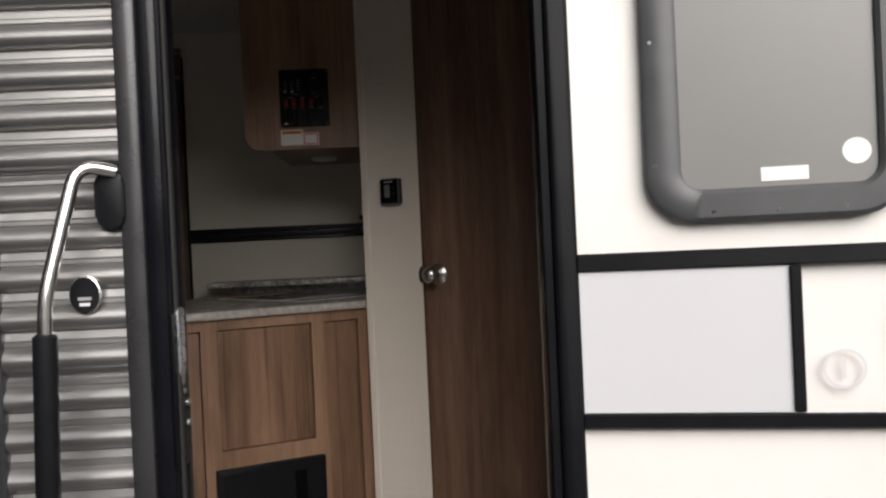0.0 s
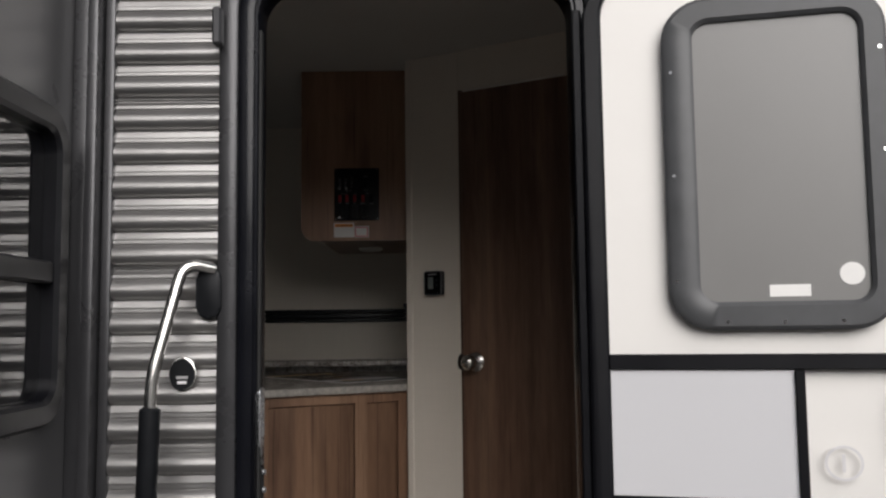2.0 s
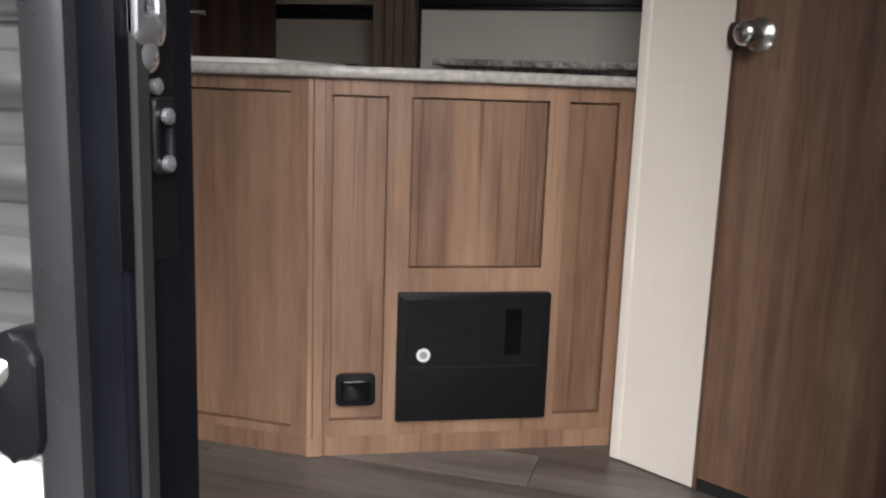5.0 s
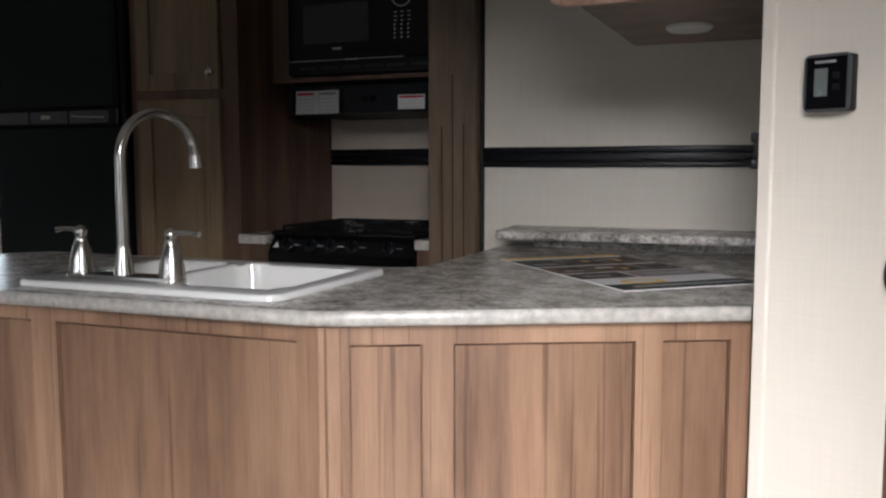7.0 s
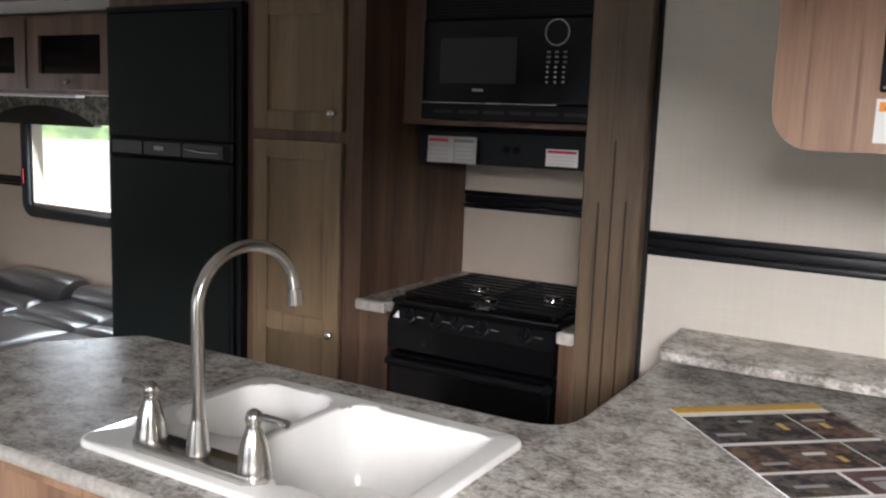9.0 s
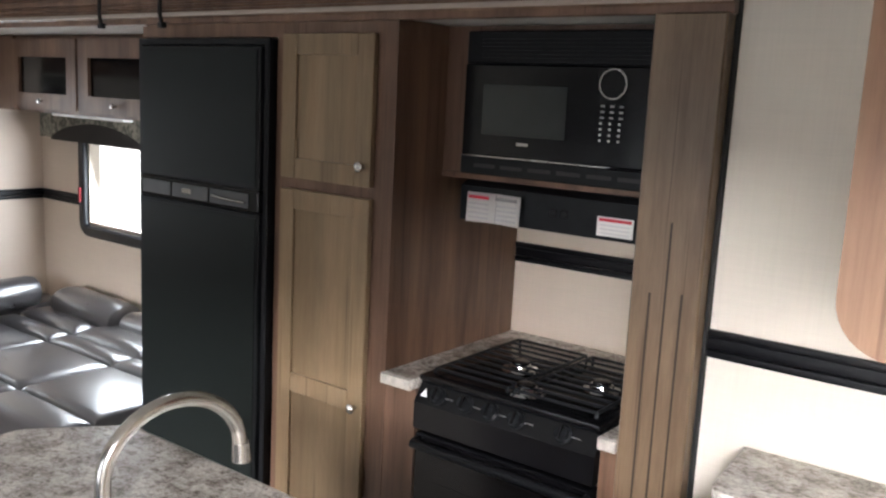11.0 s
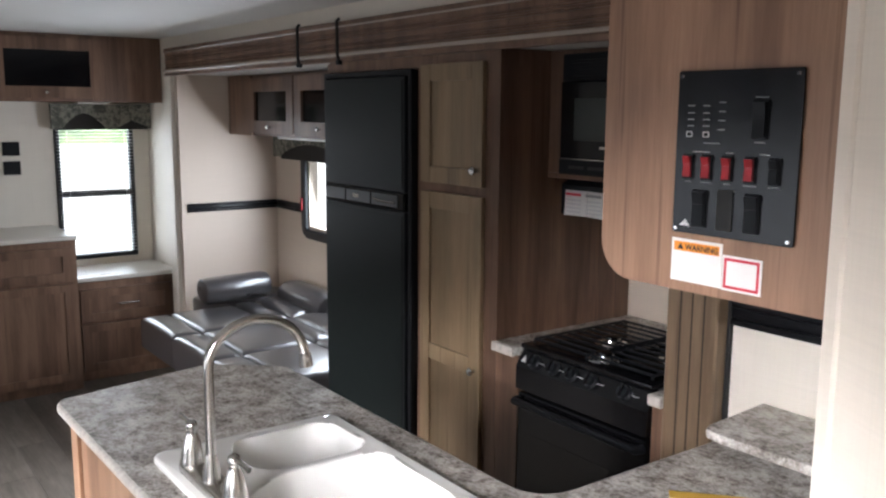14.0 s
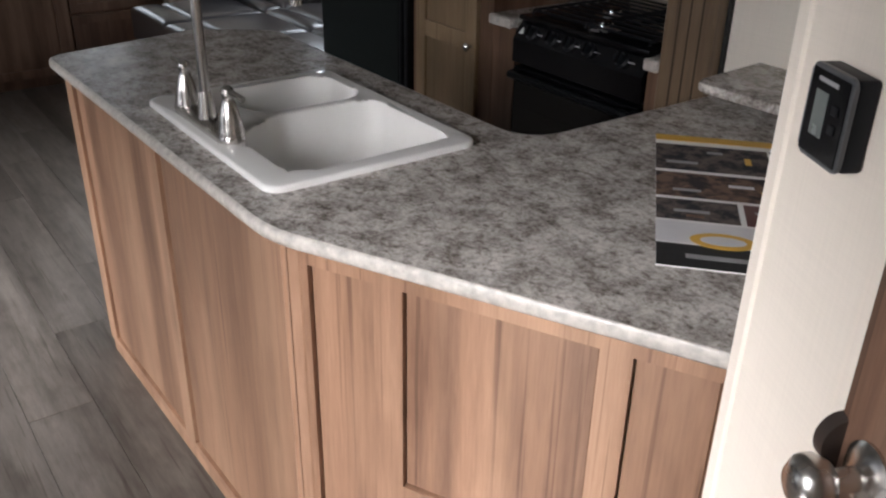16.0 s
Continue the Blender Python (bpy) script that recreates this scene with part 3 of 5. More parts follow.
# entrance door, swung wide open
DOOR = pose(0.912, 1.95, 0, 0, 0, -13.0)
ed = thing("entrance_door", DOOR @ pose(0, 0, 0.68) @ Matrix.Diagonal((1.045, 1, 1, 1)), "white trailer entrance door with a screen door, swung wide open", "door")
D0 = 0.68


def dz(*rows):
    return [tuple((x, z - D0)) for x, z in rows]


k = bmesh.new()
prism(k, rounded(0.65, 2.44 - D0, 0.09, 8, 0.0, 0.0, (0.02, 0.02, 0.09, 0.09)), -0.045, -0.006, FRONT)
part("slab", k, WHITE, ed, "white door skin", True)
k = bmesh.new()
ring(k, rounded(0.666, 2.455 - D0, 0.1, 8, -0.012, -0.008, (0.02, 0.02, 0.1, 0.1)), rounded(0.62, 2.413 - D0, 0.08, 8, 0.022, 0.028, (0.012, 0.012, 0.08, 0.08)), -0.02, 0.014, FRONT, 0.004)
part("door_edge", k, BLACK, ed, "black screen door frame", True)
for z0, z1, b in ((1.703, 1.731, 0.014), (1.456, 1.48, 0.012)):
    part("cross_bar", B((0.02, -b, z0 - D0), (0.63, -0.0055, z1 - D0), 0.003), BLACK, ed)
part("slide_bar", B((0.322, -0.014, 1.481 - D0), (0.338, -0.0055, 1.702 - D0), 0.002), BLACK, ed)
part("screen_panel", B((0.023, -0.0075, 1.481 - D0), (0.3215, -0.0058, 1.702 - D0)), plain("milky_screen_panel", (0.6, 0.6, 0.62), 0.3, 0, 0.03, 1.2, 0.0), ed, "milky sliding screen panel")
k = bmesh.new()
ring(k, rounded(0.364, 2.375 - 1.772, 0.075, 8, 0.126, 1.772 - D0), rounded(0.27, 2.33 - 1.822, 0.03, 8, 0.178, 1.822 - D0), 0.0, 0.02, FRONT, 0.006)
wf = part("window_frame", k, GREY_PL, ed, "dark grey window surround with rounded corners", True)
for x, z in ((0.14, 1.86), (0.14, 2.05), (0.14, 2.24), (0.477, 1.9), (0.477, 2.08), (0.477, 2.26), (0.22, 1.787), (0.31, 1.786), (0.4, 1.787)):
    part("screw", lathe(bmesh.new(), [(0.004, 0), (0.003, 0.0015)], 8, pose(x, -0.019, z - D0, 90, 0, 0)), CHROME, wf)
part("pane", B((0.17, -0.0085, 1.815 - D0), (0.455, -0.0062, 2.335 - D0)), FROST, ed, "grey frosted window pane")
part("sticker", B((0.289, -0.0095, 1.83 - D0), (0.354, -0.0088, 1.851 - D0)), PAPER, ed, "white paper sticker")
part("round_sticker", lathe(bmesh.new(), [(0.0195, 0), (0.0195, 0.0006)], 24, pose(0.419, -0.0088, 1.868 - D0, 90, 0, 0)), PAPER, ed, "round white sticker")
k = bmesh.new()
ring(k, arc(0.392, 1.545 - D0, 0.03, 0, 345, 23), arc(0.392, 1.545 - D0, 0.0255, 0, 345, 23), 0.0061, 0.0066, FRONT)
part("round_label", k, SILVER_PRINT, ed, "pale round label")
part("label_sign", B((0.389, -0.0068, 1.53 - D0), (0.394, -0.0061, 1.56 - D0)), SILVER_PRINT, ed)
k = bmesh.new()
prism(k, rounded(0.075, 0.108, 0.012, 5, 0.492, 1.576 - D0), 0.0065, 0.026, FRONT, 0.003)
lk = part("lock_case", k, BLACK_SOFT, ed, "black latch case", True)
part("latch_label", B((0.497, -0.0268, 1.608 - D0), (0.517, -0.0262, 1.672 - D0)), PAPER, lk, "white label")
part("latch_print", B((0.502, -0.0268, 1.585 - D0), (0.514, -0.0262, 1.603 - D0)), PAPER, lk)
hb = part("hinge_leaf", B((-0.03, -0.004, 0.0), (-0.013, 0.035, 1.7), 0.003), BLACK, ed)

# grab handle beside the entrance
gh = thing("grab_handle", pose(0.18, WY, 1.3), "bright metal grab handle with black foam grip beside the entrance", "handrail")


def bend(points, r, n=6):
    pts = [Vector(points[0])]
    for a, b, c in zip(points, points[1:], points[2:]):
        a, b, c = Vector(a), Vector(b), Vector(c)
        p, q = b + (a - b).normalized() * r, b + (c - b).normalized() * r
        pts += [(1 - t) ** 2 * p + 2 * t * (1 - t) * b + t * t * q for t in [i / n for i in range(n + 1)]]
    return pts + [Vector(points[-1])]


bar = bend([(0.012, -0.03, 0.6), (-0.038, -0.06, 0.612), (-0.082, -0.1, 0.4), (-0.092, -0.1, 0.02), (-0.066, -0.085, -0.055), (0.0, -0.02, 0.03)], 0.035)
part("bar", tube(bmesh.new(), bar, 0.0115, 14), ALU, gh, "bright aluminium bar", True)
part("foam_grip", tube(bmesh.new(), [(-0.0835, -0.1, 0.345), (-0.084, -0.1, 0.34), (-0.092, -0.1, 0.03), (-0.0915, -0.1, 0.022)], [0.013, 0.019, 0.019, 0.013], 14), BLACK_SOFT, gh, "black foam grip", True)
for z, h in ((0.555, 0.05), (0.0, 0.045)):
    k = bmesh.new()
    prism(k, rounded(0.048, 0.1, 0.023, 6, -0.022, z - 0.05), 0.006, 0.034, FRONT, 0.006)
    part("mount", k, BLACK_SOFT, gh, "black plastic wall mount", True)
lg = thing("siding_badge", pose(0.131, WY - 0.018, 1.7) @ Matrix.Diagonal((0.86, 1, 1.06, 1)), "small oval black badge with a pale rim on the siding", "badge")
part("rim", lathe(bmesh.new(), [(0.03, 0), (0.03, 0.003), (0.027, 0.004)], 28, pose(0, 0, 0, 90, 0, 0)), ALU, lg, smooth=True)
part("face", lathe(bmesh.new(), [(0.0278, 0), (0.0278, 0.005)], 28, pose(0, -0.0005, 0, 90, 0, 0)), BLACK_SOFT, lg)
for z, w in ((-0.006, 0.026), (-0.015, 0.02)):
    part("print_bar", B((-w / 2, -0.0065, z - 0.0025), (w / 2, -0.0055, z + 0.0025)), SILVER_PRINT if z < -0.01 else GREY_PRINT, lg)
lettering("model_lettering", "3150REDS", 0.034, INK, lower, pose(0.026, WY - 0.0186, 1.171) @ UPRIGHT @ Matrix.Diagonal((0.96, 0.64, 1, 1)), 0.0006, shear=0.3)
part("orange_strip", B((0.06, WY - 0.02, 1.03), (0.16, WY - 0.018, 1.06)), ORANGE, lower, "orange reflector")

# ---- peninsula ----
FL = FLOOR - 0.002


def panelled(parent, width, z0, z1, panels, stile_mat, panel_mat, depth=0.018, recess=0.009, name="panel", gap=0.0025):
    """A face frame in the plane y = 0 (front towards -y) with sunk panels (u0, u1, z0, z1)."""
    us = sorted({0.0, width, *[p[0] for p in panels], *[p[1] for p in panels]})
    zs = sorted({z0, z1, *[p[2] for p in panels], *[p[3] for p in panels]})
    k = bmesh.new()
    for a, b in zip(us, us[1:]):
        run = None
        for c, d in zip(zs, zs[1:]):
            mid = ((a + b) / 2, (c + d) / 2)
            hole = any(p[0] < mid[0] < p[1] and p[2] < mid[1] < p[3] for p in panels)
            if not hole:
                run = (run[0], d) if run else (c, d)
            if run and (hole or d == zs[-1]):
                box(k, (a, 0, run[0]), (b, depth, run[1]))
                run = None
    part("face_frame", k, stile_mat, parent)
    for u0, u1, p0, p1 in panels:
        part(name, B((u0 + gap, recess, p0 + gap), (u1 - gap, depth + 0.001, p1 - gap - 0.002), 0.0015), panel_mat, parent)


ia = thing("island_cabinet", pose(-1.435, 3.30, FL, 0, 0, 0.9), "warm brown wood-print island cabinet with sunk panels", "cabinet", "island cabinets")
zb, zt = 0.05, 1.5435 - FL
panelled(ia, 1.262, zb, zt, [(0.06, 0.598, zb + 0.02, 1.513 - FL), (0.661, 1.203, zb + 0.02, 1.513 - FL)], WOOD, WOOD_PANEL)
k = bmesh.new()
for lo, hi in (((0.0, 0.028, 0.0), (1.262, 0.034, zt)), ((0.0, 0.034, 0.0), (0.016, 0.56, zt)), ((0.016, 0.545, 0.0), (1.262, 0.56, zt)), ((0.016, 0.034, 0.04), (1.262, 0.545, 0.056))):
    box(k, lo, hi)
part("carcass", k, WOOD, ia)
part("toe_board", B((0.0, 0.006, 0.0), (1.268, 0.018, zb)), WOOD, ia)
ib = thing("corner_cabinet", Matrix(((0.8985, -0.439, 0, -0.18), (0.439, 0.8985, 0, 3.322), (0, 0, 1, FL), (0, 0, 0, 1))), "warm brown angled peninsula cabinet with sunk panels", "cabinet", "island cabinets")
panelled(ib, 0.752, zb, zt, [(0.043, 0.17, 0.09, 1.508 - FL), (0.224, 0.546, 1.112 - FL, 1.508 - FL), (0.595, 0.717, 0.09, 1.508 - FL)], WOOD, WOOD_PANEL)
k = bmesh.new()
inv = ib.matrix_basis.inverted()
prism(k, [tuple((inv @ Vector((x, y, FL)))[:2]) for x, y in ((-0.164, 3.354), (0.497, 3.681), (0.497, 4.68), (-0.24, 4.68), (-0.24, 3.88), (-0.171, 3.88))], 0.0, zt)
part("carcass", k, WOOD, ib)
part("toe_board", B((0.0, 0.006, 0.0), (0.752, 0.018, zb)), WOOD, ib)
part("corner_post", B((-0.012, -0.003, 0.0), (0.03, 0.012, zt), 0.003), WOOD, ib)

# power converter and outlet on the angled front
PC = ib.matrix_basis @ pose(0.2, -0.001, 0.74 - FL)
pc = thing("power_converter", PC, "black power converter with a flush door, set in the cabinet front", "electrical box")
k = bmesh.new()
prism(k, rounded(0.37, 0.316, 0.006, 4), 0.0, 0.02, FRONT, 0.003)
part("case", k, BLACK_SOFT, pc, smooth=True)
part("door", B((0.022, -0.0235, 0.138), (0.348, -0.0205, 0.3), 0.001), BLACK_SOFT, pc)
part("door_seam", B((0.02, -0.0212, 0.1335), (0.35, -0.0203, 0.136)), RUBBER, pc)
part("vent_slot", B((0.258, -0.0245, 0.165), (0.298, -0.0237, 0.278)), GLASS_BLACK, pc)
part("round_sticker", lathe(bmesh.new(), [(0.0165, 0), (0.0165, 0.0008)], 24, pose(0.062, -0.0236, 0.167, 90, 0, 0)), PAPER, pc, "round white sticker")
part("sticker_print", lathe(bmesh.new(), [(0.0095, 0), (0.0095, 0.0006)], 20, pose(0.062, -0.0246, 0.167, 90, 0, 0)), GREY_PRINT, pc)
ol = thing("outlet", ib.matrix_basis @ pose(0.058, 0.008, 0.778 - FL), "square black outlet with a clear cover", "outlet")
k = bmesh.new()
prism(k, rounded(0.094, 0.078, 0.012, 5), 0.0, 0.012, FRONT, 0.003)
part("plate", k, BLACK_SOFT, ol, smooth=True)
k = bmesh.new()
prism(k, rounded(0.068, 0.052, 0.008, 4, 0.013, 0.013), 0.012, 0.022, FRONT, 0.004)
part("cover", k, GLASS_BLACK, ol, "glossy clear cover", True)


def sheet(bm, outer, holes, z0, z1):
    """A slab with openings."""
    def loop(pts, z):
        vs = [bm.verts.new((x, y, z)) for x, y in pts]
        return vs, [bm.edges.new((vs[i], vs[(i + 1) % len(vs)])) for i in range(len(vs))]
    loops = [outer, *holes]
    tops = [loop(p, z1) for p in loops]
    bmesh.ops.triangle_fill(bm, use_beauty=True, use_dissolve=False, edges=[e for _, es in tops for e in es])
    lows = [loop(p, z0) for p in loops]
    bmesh.ops.triangle_fill(bm, use_beauty=True, use_dissolve=False, edges=[e for _, es in lows for e in es])
    for (a, _), (b, _) in zip(tops, lows):
        for i in range(len(a)):
            j = (i + 1) % len(a)
            bm.faces.new((a[i], a[j], b[j], b[i]))
    return bm


def blunt(points, radii, n=6):
    out = []
    for i, (p, r) in enumerate(zip(points, radii)):
        a, b, c = Vector(points[i - 1]), Vector(p), Vector(points[(i + 1) % len(points)])
        if r == 0:
            out.append(tuple(b))
            continue
        s, e = b + (a - b).normalized() * r, b + (c - b).normalized() * r
        out += [tuple((1 - t) ** 2 * s + 2 * t * (1 - t) * b + t * t * e) for t in [q / n for q in range(n + 1)]]
    return out


WT = [(-1.475, 3.277), (-0.183, 3.3), (0.497, 3.631), (0.497, 4.686), (-0.264, 4.686), (-0.264, 3.92), (-1.42, 3.92), (-1.57, 3.73)]
outline = blunt(WT, [0.05, 0.06, 0, 0, 0, 0.11, 0.03, 0.03])
S0, S1, R0, R1 = -0.934, -0.297, 3.354, 3.822
wt = thing("worktop", pose(-0.5, 3.6, TOP), "grey-brown granite-print laminate worktop with a rounded edge coloured paler as its highlight", "countertop")
loc = lambda pts: [(x + 0.5, y - 3.6) for x, y in pts]
part("slab", sheet(bmesh.new(), loc(outline), [loc(rounded(S1 - S0 - 0.03, R1 - R0 - 0.03, 0.03, 4, S0 + 0.015, R0 + 0.015))], -0.026, 0.0), COUNTER, wt)
k = bmesh.new()
edge = loc(outline)
n = len(edge)
cx = [Vector((*p, 0)) for p in edge]
prof = [(0.0, 0.0), (0.005, -0.0015), (0.0085, -0.005), (0.0095, -0.013), (0.0085, -0.021), (0.005, -0.0248), (0.0, -0.026)]
rings = []
for i in range(n):
    d1, d2 = (cx[i] - cx[i - 1]).normalized(), (cx[(i + 1) % n] - cx[i]).normalized()
    t = (d1 + d2).normalized()
    out = Vector((t.y, -t.x, 0))
    keep = 0.0 if (edge[i][0] > 0.99 and edge[i][1] > 0.0) or edge[i][1] > 1.08 else 1.0
    rings.append([k.verts.new(cx[i] + out * (a * keep) + Vector((0, 0, b + 0.0006 * (a == 0.0 and b == 0.0)))) for a, b in prof])
for i in range(n):
    a, b = rings[i], rings[(i + 1) % n]
    for j in range(len(prof) - 1):
        k.faces.new((a[j], b[j], b[j + 1], a[j + 1]))
part("edge", k, EDGE, wt, "rounded laminate edge, its highlight put into a paler colour", True)
rs = thing("raised_shelf", pose(0.13, 4.55, TOP), "low raised granite-print shelf on the worktop by the wall", "shelf")
k = bmesh.new()
prism(k, blunt([(-0.375, -0.14), (0.368, -0.13), (0.368, 0.137), (-0.4, 0.137)], [0.03, 0, 0, 0]), 0.034, 0.056, None, 0.006)
part("top", k, COUNTER, rs, smooth=True)
part("base", B((-0.3, 0.02, 0.0), (0.366, 0.135, 0.034)), COUNTER, rs)

# double sink
sk = thing("sink", pose(S0, R0, TOP), "white double-bowl acrylic sink set in the worktop", "sink")
W, H = S1 - S0, R1 - R0
bowls = [rounded(0.222, 0.28, 0.065, 6, 0.026, 0.158),
         blunt([(0.375, 0.056), (0.596, 0.056), (0.6, 0.438), (0.272, 0.438), (0.272, 0.165)], [0.05, 0.06, 0.06, 0.06, 0.06], 7)]
k = bmesh.new()
rim = rounded(W, H, 0.035, 6)
sheet(k, rim, bowls, 0.0006, 0.013)
top_e = [e for e in k.edges if all(abs(v.co.z - 0.013) < 1e-6 for v in e.verts) and len(e.link_faces) == 2 and any(abs(f.normal.z) < 0.5 or f.calc_center_median().z < 0.012 for f in e.link_faces)]
bmesh.ops.bevel(k, geom=top_e, offset=0.006, segments=3, profile=0.5, affect="EDGES")
part("rim", k, WHITE_GLOSS, sk, smooth=True)
for bowl in bowls:
    k = bmesh.new()
    bx, by = sum(p[0] for p in bowl) / len(bowl), sum(p[1] for p in bowl) / len(bowl)
    loops = []
    for f, z in ((1.0, 0.008), (0.985, -0.01), (0.96, -0.06), (0.93, -0.12), (0.88, -0.142), (0.78, -0.15), (0.1, -0.154)):
        loops.append([k.verts.new((bx + (x - bx) * f, by + (y - by) * f, z)) for x, y in bowl])
    for a, b in zip(loops, loops[1:]):
        for i in range(len(a)):
            k.faces.new((a[i], a[(i + 1) % len(a)], b[(i + 1) % len(a)], b[i]))
    k.faces.new(loops[-1])
    bw = part("bowl", k, WHITE_GLOSS, sk, smooth=True)
    part("drain", lathe(bmesh.new(), [(0.04, 0), (0.042, 0.003), (0.03, 0.002), (0.028, -0.004)], 20, pose(bx, by, -0.153)), CHROME, bw, "chrome drain", True)

# tap
FX, FY = -0.682, 3.402
fa = thing("kitchen_tap", pose(FX, FY, TOP + 0.013), "brushed nickel gooseneck kitchen tap with two lever handles", "faucet")
k = bmesh.new()
prism(k, rounded(0.286, 0.056, 0.026, 6, -0.14, -0.028), 0.0, 0.016, None, 0.005)
part("deck_plate", k, NICKEL, fa, smooth=True)
neck = [(0, 0, 0.014), (0, 0, 0.1), (0, 0, 0.23)] + [(0.011 * (1 - math.cos(a)), 0.102 * (1 - math.cos(a)), 0.25 + 0.092 * math.sin(a)) for a in [radians(q) for q in range(0, 176, 11)]] + [(0.0225, 0.205, 0.243)]
part("spout", tube(bmesh.new(), neck, [0.0125, 0.0115] + [0.0105] * (len(neck) - 2), 16), NICKEL, fa, smooth=True)
part("spout_base", lathe(bmesh.new(), [(0.021, 0.014), (0.019, 0.03), (0.0145, 0.06), (0.0125, 0.072)], 20), NICKEL, fa, smooth=True)
part("aerator", tube(bmesh.new(), [(0.0222, 0.2045, 0.256), (0.0228, 0.2065, 0.228)], [0.0125, 0.0145], 16), NICKEL, fa, smooth=True)
for hx, sx in ((-0.109, -1), (0.119, 1)):
    h = part("handle", lathe(bmesh.new(), [(0.027, 0.014), (0.027, 0.022), (0.025, 0.028), (0.024, 0.04), (0.02, 0.06), (0.014, 0.078), (0.0105, 0.088), (0.0125, 0.094), (0.0135, 0.1), (0.011, 0.108), (0.004, 0.113)], 22, pose(hx, 0, 0)), NICKEL, fa, smooth=True)
    part("lever", tube(bmesh.new(), [(hx, 0.0, 0.1), (hx + sx * 0.022, 0.0, 0.104), (hx + sx * 0.05, 0.001, 0.104), (hx + sx * 0.066, 0.002, 0.101)], [0.005, 0.0055, 0.0045, 0.0065], 10), NICKEL, h, smooth=True)

# flyer on the worktop
fly = thing("brochure", Matrix(((0.746, -0.666, 0, 0.259), (0.666, 0.746, 0, 3.723), (0, 0, 1, TOP + 0.0006), (0, 0, 0, 1))), "glossy folded sales brochure with photos lying on the worktop", "brochure")
BW, BH = 0.33, 0.605
part("sheet", B((0, 0, 0), (BW, BH, 0.002)), PAPER, fly)
rows = [("print_band", 0.0, 1.0, 0.0, 0.13, INK), ("title_band", 0.0, 1.0, 0.135, 0.27, SILVER_PRINT), ("photo", 0.0, 0.42, 0.285, 0.43, PHOTO_B), ("photo", 0.45, 1.0, 0.285, 0.43, MAROON),
        ("photo", 0.0, 0.72, 0.45, 0.645, PHOTO_A), ("photo", 0.735, 1.0, 0.45, 0.645, PHOTO_B), ("photo", 0.0, 0.66, 0.67, 0.905, PHOTO_B), ("photo", 0.675, 1.0, 0.67, 0.905, PHOTO_A), ("gold_band", 0.0, 1.0, 0.945, 1.0, GOLD)]
for nm, u0, u1, v0, v1, mt in rows:
    part(nm, B((u0 * BW, v0 * BH, 0.0021), (u1 * BW, v1 * BH, 0.0028)), mt, fly)
em = lathe(bmesh.new(), [(0.052, 0.0029), (0.052, 0.0034)], 28)
bmesh.ops.transform(em, matrix=Matrix.Translation((0.105, 0.1, 0)) @ Matrix.Diagonal((1, 0.56, 1, 1)), verts=em.verts[:])
part("emblem", em, GOLD, fly, "gold oval emblem")
em = lathe(bmesh.new(), [(0.036, 0.0035), (0.036, 0.0038)], 28)
bmesh.ops.transform(em, matrix=Matrix.Translation((0.105, 0.1, 0)) @ Matrix.Diagonal((1, 0.46, 1, 1)), verts=em.verts[:])
part("emblem_face", em, SILVER_PRINT, fly)
part("print_bar", B((0.045, 0.03, 0.0029), (0.31, 0.044, 0.0034)), GREY_PRINT, fly)
part("print_bar", B((0.165, 0.222, 0.0029), (0.315, 0.232, 0.0034)), GREY_PRINT, fly)
for u, v, w, h, mt in ((0.02, 0.44, 0.06, 0.012, GREY_PRINT), (0.1, 0.505, 0.03, 0.012, GREY_PRINT), (0.17, 0.46, 0.012, 0.035, GOLD), (0.03, 0.3, 0.05, 0.01, GREY_PRINT), (0.09, 0.31, 0.03, 0.02, PHOTO_A), (0.13, 0.335, 0.045, 0.012, SILVER_PRINT), (0.185, 0.3, 0.012, 0.025, GOLD),
                       (0.26, 0.46, 0.014, 0.03, GOLD), (0.235, 0.5, 0.05, 0.01, GREY_PRINT), (0.03, 0.205, 0.06, 0.01, GREY_PRINT), (0.05, 0.185, 0.03, 0.012, PHOTO_A)):
    part("photo_detail", B((u, v, 0.0029), (u + w, v + h, 0.0033)), mt, fly)
part("print_bar", B((0.175, 0.185, 0.0029), (0.31, 0.215, 0.0034)), GREY_PRINT, fly)

# thermostat on the cream panel
th = thing("thermostat", DIAG @ pose(0.086, -0.0005, 1.897) @ Matrix.Diagonal((0.87, 0.92, 0.87, 1)), "black wall thermostat with a grey display", "thermostat")
k = bmesh.new()
prism(k, rounded(0.082, 0.098, 0.005, 4), 0.0, 0.022, FRONT, 0.003)
part("case", k, BLACK_SOFT, th, smooth=True)
k = bmesh.new()
prism(k, rounded(0.084, 0.1, 0.009, 5), 0.0225, 0.0275, FRONT @ Matrix.Translation((-0.001, -0.001, 0)), 0.002)
part("bezel", k, GREY_PL, th, "dark grey bezel", True)
part("face", B((0.004, -0.0292, 0.004), (0.078, -0.0277, 0.094), 0.001), GLASS_BLACK, th)
part("display", B((0.02, -0.0303, 0.026), (0.044, -0.0294, 0.074)), plain("grey_display", (0.16, 0.18, 0.17), 0.25), th, "grey display")
part("print_bar", B((0.02, -0.03, 0.083), (0.058, -0.0294, 0.0875)), GREY_PRINT, th)
for z in (0.036, 0.056):
    part("button", B((0.054, -0.0312, z), (0.066, -0.0294, z + 0.01), 0.001), BLACK_SOFT, th)

